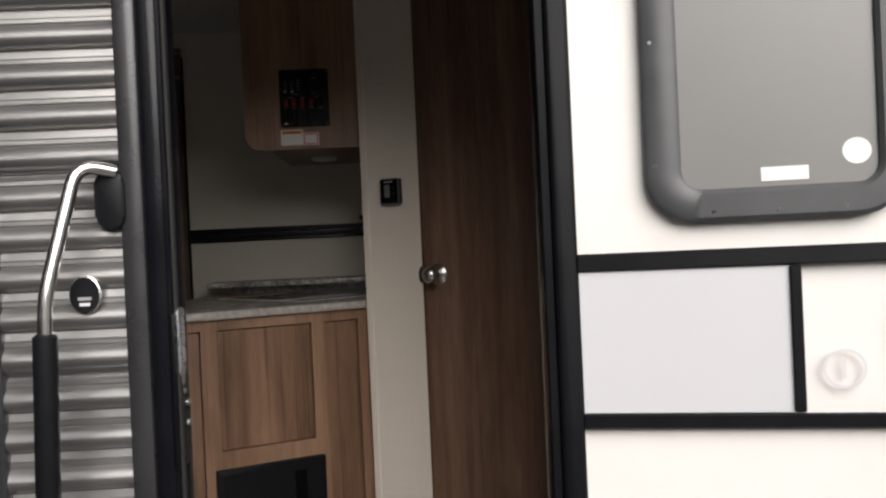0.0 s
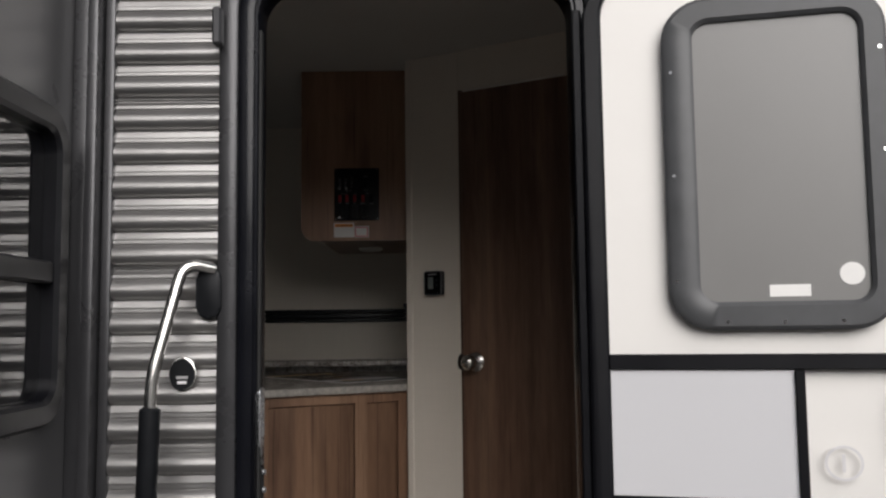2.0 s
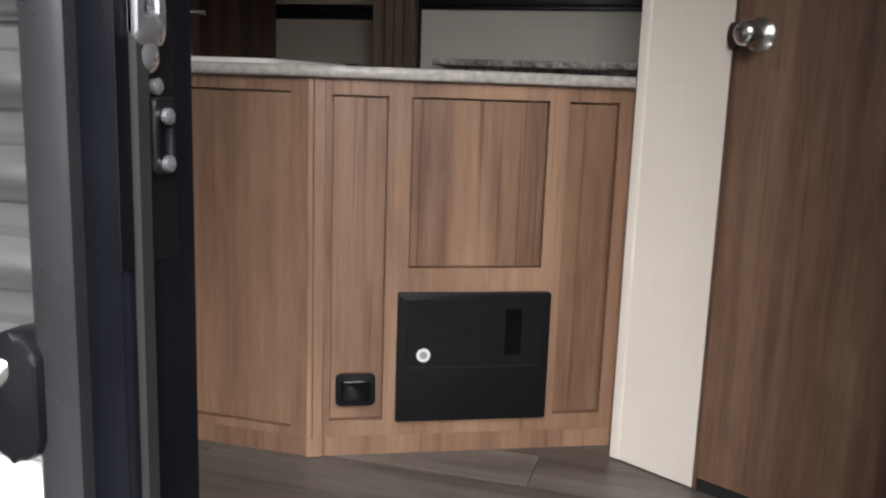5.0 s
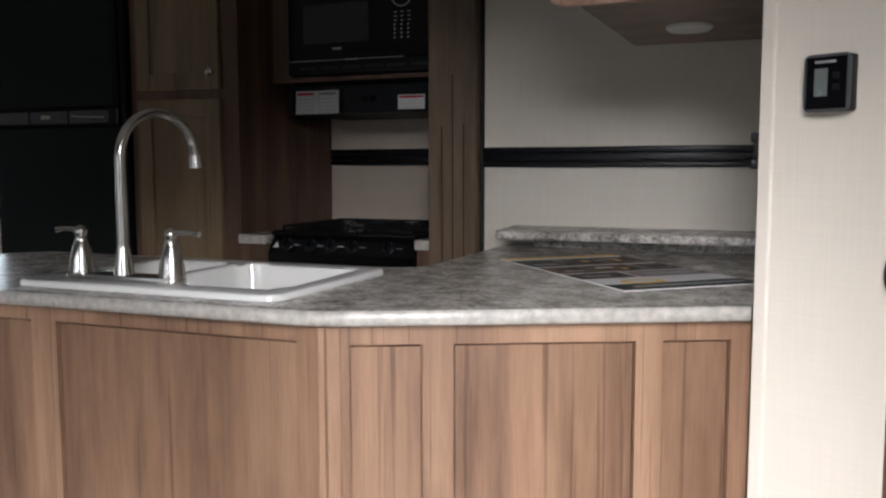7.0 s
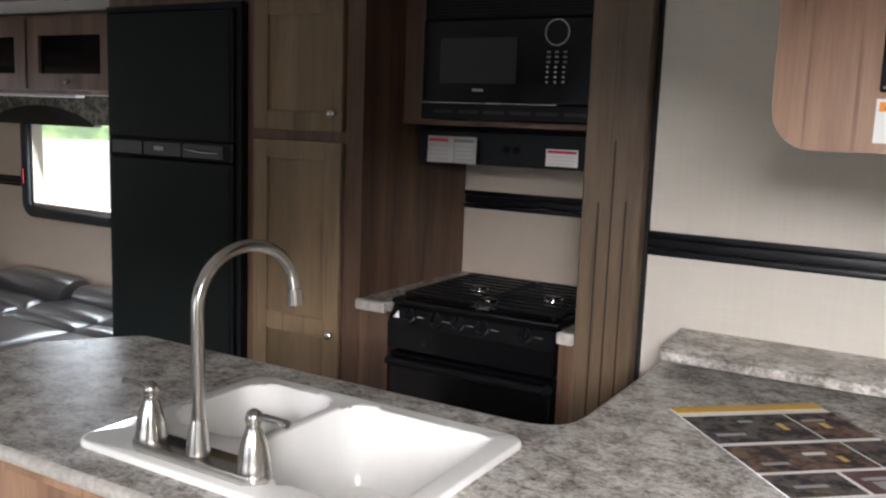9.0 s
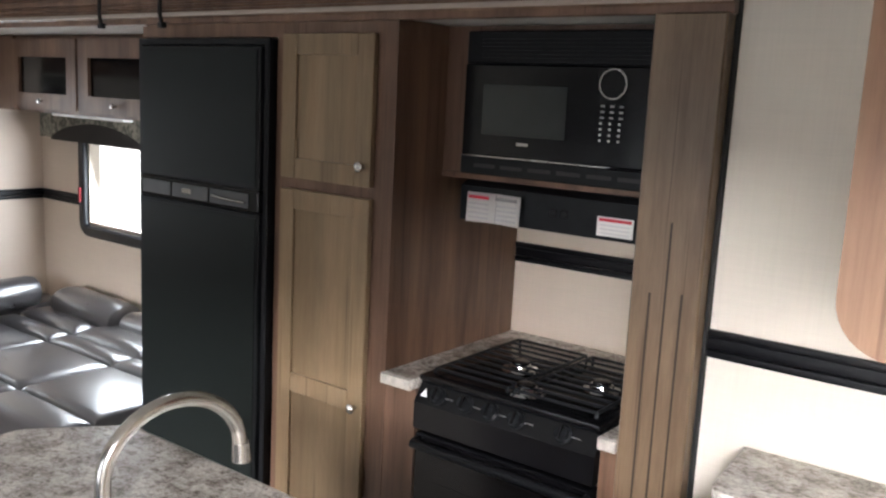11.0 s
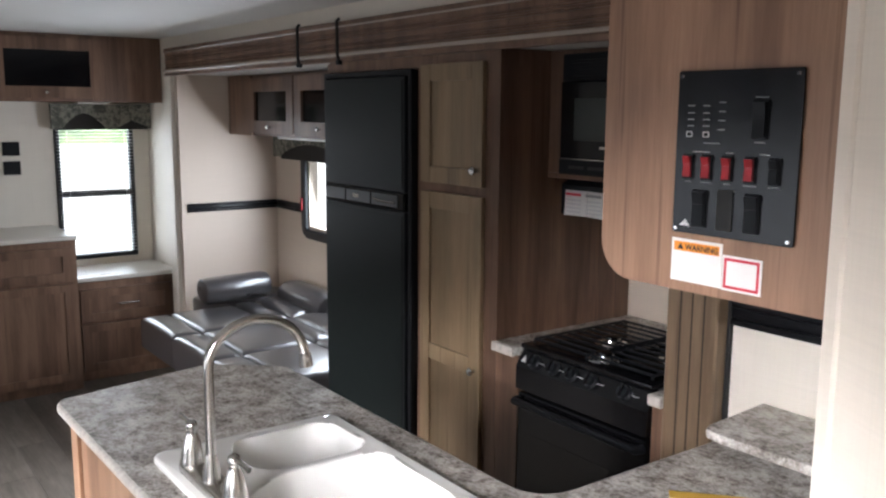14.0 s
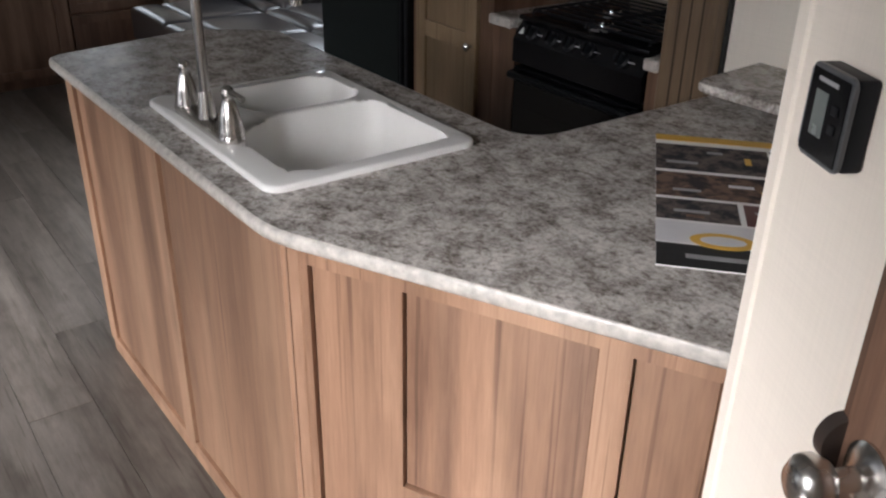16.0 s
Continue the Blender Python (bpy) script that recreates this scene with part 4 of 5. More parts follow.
# control cabinet over the worktop
cc = thing("control_cabinet", pose(0.09, 3.70, 2.118), "warm brown wood-print overhead cabinet with a rounded lower corner", "cabinet")
k = bmesh.new()
prism(k, rounded(0.409, CEILING - 2.118 - 0.002, 0.05, 8, 0, 0, (0.055, 0, 0, 0)), -0.018, 0.0, FRONT)
part("face_panel", k, WOOD, cc)
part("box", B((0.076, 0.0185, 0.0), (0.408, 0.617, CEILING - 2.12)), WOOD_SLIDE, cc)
pk = part("puck_light", lathe(bmesh.new(), [(0.05, 0.0), (0.05, -0.006), (0.042, -0.012), (0.02, -0.015)], 24, pose(0.243, 0.335, 0.0)), LENS, cc, "round frosted puck light", True)
cp = thing("systems_monitor", pose(0.219, 3.6985, 2.195), "black monitor panel with rows of red and black rocker switches", "control panel")
k = bmesh.new()
prism(k, rounded(0.174, 0.205, 0.003, 3), 0.0, 0.004, FRONT, 0.001)
part("plate", k, plain("satin_black_plate", (0.008, 0.008, 0.0095), 0.2, 0, 0.2, 30.0, 0.02, 0.0, 0.3), cp)
for x, z in ((0.006, 0.198), (0.167, 0.198), (0.006, 0.006), (0.167, 0.006)):
    part("screw", lathe(bmesh.new(), [(0.0028, 0), (0.002, 0.0015)], 8, pose(x, -0.0045, z, 90, 0, 0)), CHROME, cp)


def rocker(x, z, w, h, mat):
    b = part("switch_bezel", B((x - w / 2 - 0.0025, -0.0065, z - h / 2 - 0.003), (x + w / 2 + 0.0025, -0.0042, z + h / 2 + 0.003), 0.0008), BLACK_SOFT, cp)
    turned = pose(x, -0.0067, z) @ Matrix(((0, 0, 1, 0), (0, -1, 0, 0), (1, 0, 0, 0), (0, 0, 0, 1)))
    k = bmesh.new()
    prism(k, [(-h / 2, 0.0), (h * 0.12, 0.0), (h * 0.12, 0.0022), (0, 0.002), (-h / 2, 0.003)], -w / 2, w / 2, turned)
    part("rocker", k, mat, b, "red lit rocker" if mat is RED else "")
    k = bmesh.new()
    prism(k, [(h * 0.125, 0.0), (h / 2, 0.0), (h / 2, 0.005), (h * 0.125, 0.0023)], -w / 2, w / 2, turned)
    part("rocker_top", k, mat, b)


for x, mt in ((0.022, RED), (0.05, RED), (0.08, RED), (0.112, RED), (0.145, BLACK_SOFT)):
    rocker(x, 0.086, 0.011, 0.026, mt)
for x in (0.042, 0.118):
    rocker(x, 0.034, 0.017, 0.042, BLACK_SOFT)
part("blank_plate", B((0.068, -0.0062, 0.009), (0.091, -0.0042, 0.06), 0.0008), RUBBER, cp, "dark blank plate")
rocker(0.122, 0.146, 0.017, 0.04, BLACK_SOFT)
for x, zs in ((0.022, (0.162, 0.153, 0.145, 0.137)), (0.045, (0.162, 0.153, 0.145, 0.137)), (0.068, (0.166, 0.155, 0.144, 0.133))):
    for z in zs:
        part("print_bar", B((x - 0.005, -0.0046, z - 0.0007), (x + 0.005, -0.0042, z + 0.0007)), GREY_PRINT, cp)
for x, z, w in ((0.04, 0.105, 0.026), (0.082, 0.105, 0.012), (0.13, 0.105, 0.014), (0.022, 0.067, 0.008), (0.05, 0.067, 0.016), (0.08, 0.067, 0.01), (0.112, 0.067, 0.018), (0.145, 0.067, 0.016), (0.08, 0.059, 0.026), (0.122, 0.172, 0.018), (0.122, 0.119, 0.014), (0.055, 0.116, 0.024)):
    part("print_bar", B((x - w / 2, -0.0046, z - 0.0007), (x + w / 2, -0.0042, z + 0.0007)), GREY_PRINT, cp)
for x in (0.02, 0.045):
    k = bmesh.new()
    ring(k, rounded(0.009, 0.007, 0.001, 2, x - 0.004, 0.123), rounded(0.007, 0.005, 0.0008, 2, x - 0.003, 0.124), 0.0042, 0.0046, FRONT)
    part("print_box", k, PAPER, cp)
part("emblem", prism(bmesh.new(), [(0.012, 0.01), (0.028, 0.01), (0.021, 0.018)], 0.0042, 0.0047, FRONT), PAPER, cp)
w1 = thing("warning_label", pose(0.217, 3.6995, 2.131), "white paper warning label with an orange heading", "label")
part("paper", B((0, -0.0008, 0), (0.078, 0, 0.056)), PAPER, w1)
part("heading", B((0.004, -0.0013, 0.04), (0.074, -0.0009, 0.052)), ORANGE, w1, "orange heading")
lettering("warning_lettering", "WARNING", 0.0105, INK, w1, pose(0.022, -0.0014, 0.0422) @ UPRIGHT, 0.0002)
part("triangle", prism(bmesh.new(), [(0.01, 0.0425), (0.019, 0.0425), (0.0145, 0.05)], 0.0013, 0.0016, FRONT), INK, w1)
w2 = thing("notice_label", pose(0.296, 3.6995, 2.13), "white paper label with a red border", "label")
part("paper", B((0, -0.0008, 0), (0.056, 0, 0.044)), PAPER, w2)
k = bmesh.new()
ring(k, rounded(0.05, 0.038, 0.001, 2, 0.003, 0.003), rounded(0.043, 0.031, 0.001, 2, 0.0065, 0.0065), 0.0009, 0.0013, FRONT)
part("border", k, RED_PRINT, w2, "red border")

# black wall mouldings
def moulding(name, x0, x1, y, z0=1.808, z1=1.872, m=None):
    k = bmesh.new()
    h = z1 - z0
    for a, b, d in ((0.0, 0.28, 0.014), (0.28, 0.72, 0.009), (0.72, 1.0, 0.014)):
        box(k, (x0, -d, z0 + a * h + 0.0005), (x1, 0.0, z0 + b * h - 0.0005), 0.003, 2)
    return setting(name, k, BLACK, "black ribbed wall moulding", True, m if m is not None else pose(0, y, 0))


moulding("trim_1", -0.372, 0.499, 4.6895)
moulding("trim_2", -1.283, -0.5, 5.3195, 1.815, 1.882)
moulding("trim_3", 4.705, 5.318, 0, 1.70, 1.755, pose(-4.3995, 0, 0) @ Matrix(((0, -1, 0, 0), (1, 0, 0, 0), (0, 0, 1, 0), (0, 0, 0, 1))))
moulding("trim_4", -4.385, -4.03, 5.3195, 1.70, 1.755)
moulding("trim_5", 3.65, 4.67, 0, 1.808, 1.872, pose(0.4995, 0, 0) @ Matrix(((0, 1, 0, 0), (1, 0, 0, 0), (0, 0, 1, 0), (0, 0, 0, 1))))

# ---- slide-out kitchen ----
SY = 4.655
SF = FLOOR + 0.0205
# fascia, flanges and header of the slide-out
GROOVE = plain("groove_shade_brown", (0.035, 0.022, 0.015), 0.7)
fl = setting("trim_slide_right", B((-0.545, SY - 0.02, FLOOR), (-0.3825, 4.7585, 2.55), 0.004), WOOD_FLANGE, "fluted wood-print flange of the slide-out")
# flutes are flat strips, not cut in; their shade is the dark colour
for x, z1 in ((-0.498, 1.938), (-0.461, 2.101), (-0.423, 1.946)):
    part("flute", B((x - 0.0026, SY - 0.0206, FLOOR + 0.02), (x + 0.0026, SY - 0.0195, z1)), GROOVE, fl)
setting("trim_seal", B((-0.382, 4.675, FLOOR), (-0.3725, 4.7585, 2.68), 0.002), RUBBER, "black rubber seal of the slide-out")
k = bmesh.new()
prism(k, [(0.0, 2.548), (0.0, 2.714), (-0.026, 2.714), (-0.03, 2.71), (-0.03, 2.694), (-0.024, 2.688), (-0.024, 2.668), (-0.017, 2.665), (-0.017, 2.66), (-0.024, 2.657), (-0.024, 2.652), (-0.017, 2.649), (-0.017, 2.644), (-0.024, 2.641),
          (-0.024, 2.622), (-0.017, 2.619), (-0.017, 2.614), (-0.024, 2.611), (-0.024, 2.606), (-0.017, 2.603), (-0.017, 2.598), (-0.024, 2.594), (-0.024, 2.586), (-0.032, 2.58), (-0.032, 2.572), (-0.026, 2.566), (-0.026, 2.55), (-0.022, 2.548)], -4.53, -0.375,
      Matrix(((0, 0, 1, 0), (1, 0, 0, 4.6695), (0, 1, 0, 0), (0, 0, 0, 1))))
hd = setting("trim_header", k, WOOD_SLIDE, "moulded wood-print header over the slide-out")
BEAD = plain("pale_bead_print", (0.4, 0.34, 0.29), 0.4)
part("pale_bead", B((-4.53, 4.632, 2.571), (-0.375, 4.6365, 2.585), 0.002), BEAD, hd, "pale bead along the header")
part("pale_bead", B((-4.53, 4.6365, 2.689), (-0.375, 4.6415, 2.695), 0.001), BEAD, hd)
for x in (-2.66, -2.3):
    sb = thing("shade_strap", pose(x, 4.63, 2.54), "short dark strap hanging over the slide-out header", "strap", "header straps")
    part("webbing", tube(bmesh.new(), [(0, -0.004, 0.182), (0, -0.016, 0.172), (0.002, -0.017, 0.1), (0, -0.016, 0.04), (0.008, -0.013, 0.005)], 0.007, 8), DARK_CLOTH, sb, smooth=True)
    part("clip", B((-0.01, -0.02, -0.006), (0.018, 0.0, 0.012), 0.003), BLACK_SOFT, sb)
setting("trim_slide_left", B((-4.545, SY - 0.015, FLOOR), (-4.44, 4.69, 2.55), 0.004), WALL, "beige flange of the slide-out")

# refrigerator and its surround
su = thing("fridge_surround", pose(-2.455, SY, SF), "wood-print surround above and beside the refrigerator", "cabinet")
part("side_left", B((0, 0, 0), (0.02, 0.62, 1.87)), WOOD_SLIDE, su)
part("top_rail", B((0.02, 0.0, 1.832), (0.72, 0.02, 1.876)), WOOD_SLIDE, su)
part("side_right", B((0.692, 0.0, 0), (0.72, 0.02, 1.832)), WOOD_SLIDE, su)
part("base_board", B((0.02, 0.005, 0), (0.692, 0.02, 0.26)), WOOD_SLIDE, su)
fg = thing("refrigerator", pose(-2.434, SY - 0.012, 0.935), "black two-door trailer refrigerator with dark panels", "refrigerator")
part("trim_frame", ring(bmesh.new(), [(0, 0), (0.668, 0), (0.668, 1.565), (0, 1.565)], [(0.022, 0.022), (0.646, 0.022), (0.646, 1.543), (0.022, 1.543)], 0.0, 0.02, FRONT, 0.003), BLACK_SOFT, fg)
part("cabinet", B((0.003, 0.001, 0.003), (0.665, 0.6, 1.562)), BLACK_SOFT, fg)
for nm, z0, z1 in (("freezer_door", 1.102, 1.54), ("main_door", 0.025, 1.028)):
    d = part(nm, B((0.026, -0.03, z0), (0.642, 0.0, z1), 0.003), BLACK_SOFT, fg)
    part("door_panel", B((0.04, -0.0325, z0 + 0.014), (0.628, -0.0305, z1 - 0.014)), FRIDGE, d, "dark green-black door panel")
band = part("handle_band", B((0.026, -0.034, 1.03), (0.642, 0.0, 1.1), 0.004), BLACK_GLOSS, fg)
for u0, u1 in ((0.04, 0.2), (0.21, 0.4), (0.41, 0.6)):
    part("band_inset", B((u0, -0.0365, 1.042), (u1, -0.0342, 1.088), 0.002), GREY_PL, band)
part("emblem", B((0.265, -0.0385, 1.058), (0.315, -0.0367, 1.074), 0.001), NICKEL, band)
part("pull_edge", tube(bmesh.new(), [(0.43, -0.042, 1.068), (0.5, -0.046, 1.062), (0.59, -0.042, 1.06)], 0.005, 8), NICKEL, band, "bright door pull", True)


def shaker(parent, name, w, h, z0, mats, m, knob=None, rails=()):
    d = part(name, box(bmesh.new(), (0, -0.02, 0), (0.06, 0, h), 0.002), mats[0], parent, m=m @ pose(0, 0, z0))
    k = bmesh.new()
    box(k, (w - 0.06, -0.02, 0), (w, 0, h), 0.002)
    for a, b in ((0, 0.06), (h - 0.06, h), *rails):
        box(k, (0.0605, -0.0195, a), (w - 0.0605, 0, b), 0.001)
    part("frame", k, mats[0], d)
    k = bmesh.new()
    box(k, (0.058, -0.011, 0.055), (w - 0.058, -0.002, h - 0.055))
    part("centre_panel", k, mats[1], d)
    if knob:
        part("knob", lathe(bmesh.new(), [(0.008, 0), (0.006, 0.006), (0.006, 0.014), (0.014, 0.018), (0.015, 0.024), (0.009, 0.03), (0.002, 0.031)], 18, pose(knob[0], -0.02, knob[1], 90, 0, 0)), NICKEL, d, "round nickel knob", True)
    return d


pa = thing("pantry_cabinet", pose(-1.735, SY, SF), "tall tan wood-print pantry with two panelled doors", "cabinet")
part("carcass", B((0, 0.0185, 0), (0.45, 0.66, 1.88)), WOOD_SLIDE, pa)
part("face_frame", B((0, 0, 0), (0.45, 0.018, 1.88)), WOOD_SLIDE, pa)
shaker(pa, "upper_door", 0.365, 0.425, 2.088 - SF, (WOOD_TAN, WOOD_TAN), pose(0.016, -0.001, 0), (0.34, 0.058))
shaker(pa, "lower_door", 0.365, 2.055 - 0.86, 0.86 - SF, (WOOD_TAN, WOOD_TAN), pose(0.016, -0.001, 0), (0.34, 1.438 - 0.86), ((1.42 - 0.86, 1.48 - 0.86),))

# range, with its small side counters
rb = thing("stove_cabinet", pose(-1.283, SY, SF), "wood-print base cabinet on either side of the range", "cabinet")
part("side_left", B((0, 0.0, 0), (0.112, 0.65, TOP - SF - 0.03)), WOOD_SLIDE, rb)
part("side_right", B((0.688, 0.0, 0), (0.737, 0.65, TOP - SF - 0.03)), WOOD_SLIDE, rb)
rc = thing("side_counter", pose(-1.283, SY, TOP), "narrow granite-print counter around the range", "countertop")
for x0, x1, y0 in ((0.0, 0.112, -0.012), (0.688, 0.737, -0.012), (0.1125, 0.6875, 0.52)):
    part("slab", B((x0, y0, -0.03), (x1, 0.664, 0.0), 0.003), COUNTER, rc)
# front edges in the paler colour that carries the highlight
for x0, x1 in ((0.0, 0.112), (0.688, 0.737)):
    part("edge", B((x0, -0.026, -0.032), (x1, -0.0125, 0.001), 0.005, 2), EDGE, rc)
rg = thing("range", pose(-1.165, SY + 0.005, SF), "black gas range with five front knobs and an oven", "stove")
RW, ZT = 0.562, TOP - SF
part("body", B((0.004, 0.03, 0.03), (RW - 0.004, 0.55, ZT - 0.01)), BLACK_SOFT, rg)
dr = part("oven_door", B((0.004, -0.012, 0.12), (RW - 0.004, 0.0295, ZT - 0.15), 0.004), BLACK_GLOSS, rg, "black oven door")
part("oven_window", B((0.07, -0.0135, 0.25), (RW - 0.07, -0.0122, ZT - 0.28)), GLASS_BLACK, dr)
part("oven_handle", tube(bmesh.new(), [(0.012, -0.014, ZT - 0.172), (0.016, -0.04, ZT - 0.172), (RW - 0.016, -0.04, ZT - 0.172), (RW - 0.012, -0.014, ZT - 0.172)], 0.013, 12), BLACK_SOFT, dr, smooth=True)
k = bmesh.new()
prism(k, [(-0.018, ZT - 0.135), (0.03, ZT - 0.135), (0.03, ZT - 0.002), (0.02, ZT - 0.002), (-0.018, ZT - 0.06)], 0.0, RW, Matrix(((0, 0, 1, 0), (1, 0, 0, 0), (0, 1, 0, 0), (0, 0, 0, 1))))
cpn = part("knob_panel", k, BLACK_GLOSS, rg, "sloped black knob panel")
tilt = pose(0, -0.0005, ZT - 0.033, 90 - 33, 0, 0)
for i, x in enumerate((0.072, 0.165, 0.245, 0.328, 0.465)):
    kb = part("knob", lathe(bmesh.new(), [(0.024, 0), (0.024, 0.004), (0.019, 0.008), (0.0175, 0.022), (0.006, 0.024)], 18, pose(x, 0.0, 0.0) @ tilt), BLACK_SOFT, cpn, smooth=True)
    part("grip", box(bmesh.new(), (-0.004, -0.017, 0.02), (0.004, 0.017, 0.03), 0.002, 1, pose(x, 0, 0) @ tilt), BLACK_GLOSS, kb)
    part("pointer", box(bmesh.new(), (0.024, -0.0007, 0.0008), (0.05, 0.0007, 0.0014), 0, 1, pose(x, 0, 0) @ tilt), PAPER, kb)
part("emblem", prism(bmesh.new(), [(-0.012, -0.012), (0.012, -0.012), (0.0, 0.012)], 0.001, 0.002, pose(0.025, 0, 0) @ tilt), PAPER, cpn)
part("cooktop", B((0.0, 0.0, ZT - 0.0015), (RW, 0.515, ZT + 0.016), 0.006, 2), BLACK_GLOSS, rg, "glossy black cooktop", True)
for bx, by in ((0.178, 0.245), (0.297, 0.085), (0.435, 0.255)):
    bn = part("burner", lathe(bmesh.new(), [(0.055, 0.016), (0.05, 0.021), (0.034, 0.022), (0.032, 0.03), (0.028, 0.033), (0.004, 0.034)], 24, pose(bx, by, ZT)), CHROME, rg, "polished burner head", True)
    part("burner_cap", lathe(bmesh.new(), [(0.026, 0.0335), (0.025, 0.039), (0.01, 0.041)], 20, pose(bx, by, ZT)), BLACK_GLOSS, bn, smooth=True)
for gx in (0.03, 0.292):
    k = bmesh.new()
    x1 = gx + 0.24
    for y in [0.04 + 0.048 * q for q in range(10)]:
        tube(k, [(gx, y, ZT + 0.03), (x1, y, ZT + 0.03)], 0.0042, 6)
    for x in (gx, x1):
        tube(k, [(x, 0.035, ZT + 0.017), (x, 0.04, ZT + 0.03), (x, 0.472, ZT + 0.03), (x, 0.478, ZT + 0.017)], 0.0048, 6)
    part("grate", k, BLACK_SOFT, rg, "black wire grate", True)

# hood and microwave shelf
MY = 4.875
ms = thing("microwave_cabinet", pose(-1.283, MY, 2.14), "wood-print surround holding the microwave above the range", "cabinet")
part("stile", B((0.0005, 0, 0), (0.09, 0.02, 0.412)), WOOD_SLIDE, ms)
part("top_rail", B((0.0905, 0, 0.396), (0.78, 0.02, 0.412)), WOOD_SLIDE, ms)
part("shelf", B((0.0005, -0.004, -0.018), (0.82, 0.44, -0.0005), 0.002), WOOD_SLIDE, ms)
mw = thing("microwave", pose(-1.19, MY - 0.02, 2.141), "black built-in microwave with a dark window and keypad", "microwave")
part("case", B((0.0, 0.0, 0), (0.71, 0.36, 0.392)), BLACK_SOFT, mw)
part("front", B((0.0, -0.018, 0.052), (0.71, -0.0005, 0.305), 0.004), BLACK_GLOSS, mw)
part("window", B((0.066, -0.02, 0.112), (0.332, -0.0185, 0.25), 0.0005), plain("grey_screen_window", (0.025, 0.03, 0.028), 0.2), mw, "dark grey window")
tv = part("top_vent", B((0.0, -0.014, 0.306), (0.71, -0.0005, 0.394), 0.004), BLACK_SOFT, mw)
for i in range(6):
    part("vent_slat", B((0.05, -0.019, 0.322 + i * 0.01), (0.65, -0.0145, 0.3265 + i * 0.01)), BLACK_SOFT, tv)
bv = part("bottom_vent", B((0.0, -0.022, 0.0), (0.71, -0.0005, 0.05), 0.004), BLACK_SOFT, mw, "black lower grille")
for i in range(7):
    part("vent_slot", B((0.05 + i * 0.089, -0.0235, 0.02), (0.12 + i * 0.089, -0.0222, 0.03)), INK, bv)
part("bright_line", B((0.0, -0.0225, 0.0505), (0.47, -0.0185, 0.0535)), NICKEL, mw)
k = bmesh.new()
ring(k, arc(0.46, 0.261, 0.039, 0, 345, 23), arc(0.46, 0.261, 0.035, 0, 345, 23), 0.018, 0.021, FRONT)
part("dial_ring", k, NICKEL, mw, "bright ring")
for r in range(7):
    for c in range(3):
        sz = 0.011 if r < 3 else 0.006
        part("key", B((0.43 + c * 0.026, -0.0195, 0.203 - r * 0.0145), (0.43 + c * 0.026 + sz, -0.0183, 0.203 - r * 0.0145 + 0.005)), GREY_PRINT if r < 3 else PAPER, mw)
part("emblem", B((0.185, -0.0195, 0.088), (0.222, -0.0183, 0.096)), NICKEL, mw)
hd2 = thing("range_hood", pose(-1.205, 4.868, 2.003), "black range hood with white paper notices", "range hood")
k = bmesh.new()
prism(k, [(0.0, 0.0), (0.44, 0.0), (0.44, 0.115), (0.03, 0.115), (0.0, 0.1)], 0.0, 0.66, Matrix(((0, 0, 1, 0), (1, 0, 0, 0), (0, 1, 0, 0), (0, 0, 0, 1))))
part("shell", k, BLACK_SOFT, hd2)
for x in (0.3, 0.335):
    part("switch", B((x, -0.004, 0.042), (x + 0.022, -0.0005, 0.062), 0.001), BLACK_GLOSS, hd2)
nt1 = thing("notice", pose(-1.168, 4.8665, 2.003), "folded white paper notice on the range hood", "label", "hood notices")
k = bmesh.new()
for u0, u1, s in ((0.0, 0.09, -0.012), (0.091, 0.18, 0.012)):
    vs = [k.verts.new(p) for p in ((u0, -0.02 if u0 == 0 else -0.005, 0), (u1, -0.005 if u0 == 0 else -0.02, 0), (u1, -0.003 if u0 == 0 else -0.016, 0.085), (u0, -0.016 if u0 == 0 else -0.003, 0.085))]
    k.faces.new(vs)
g = bmesh.ops.solidify(k, geom=k.faces[:], thickness=0.001)
part("paper", k, PAPER, nt1)
for u0 in (0.008, 0.1):
    part("print_head", box(bmesh.new(), (u0, -0.001, 0.068), (u0 + 0.07, 0.0, 0.077), 0, 1, pose(0, -0.0215, 0)), RED_PRINT if u0 < 0.05 else GREY_PRINT, nt1)
    for i in range(4):
        part("print_bar", box(bmesh.new(), (u0, -0.001, 0.012 + i * 0.013), (u0 + 0.07, 0.0, 0.017 + i * 0.013), 0, 1, pose(0, -0.0215, 0)), SILVER_PRINT, nt1)
nt2 = thing("notice", pose(-0.76, 4.8672, 2.013), "small white paper notice with a red heading on the range hood", "label", "hood notices")
part("paper", B((0, -0.0008, 0), (0.103, 0, 0.051)), PAPER, nt2)
part("print_head", B((0.005, -0.0014, 0.039), (0.098, -0.0009, 0.047)), RED_PRINT, nt2)
for i in range(3):
    part("print_bar", B((0.008, -0.0014, 0.006 + i * 0.0105), (0.094, -0.0009, 0.01 + i * 0.0105)), SILVER_PRINT, nt2)

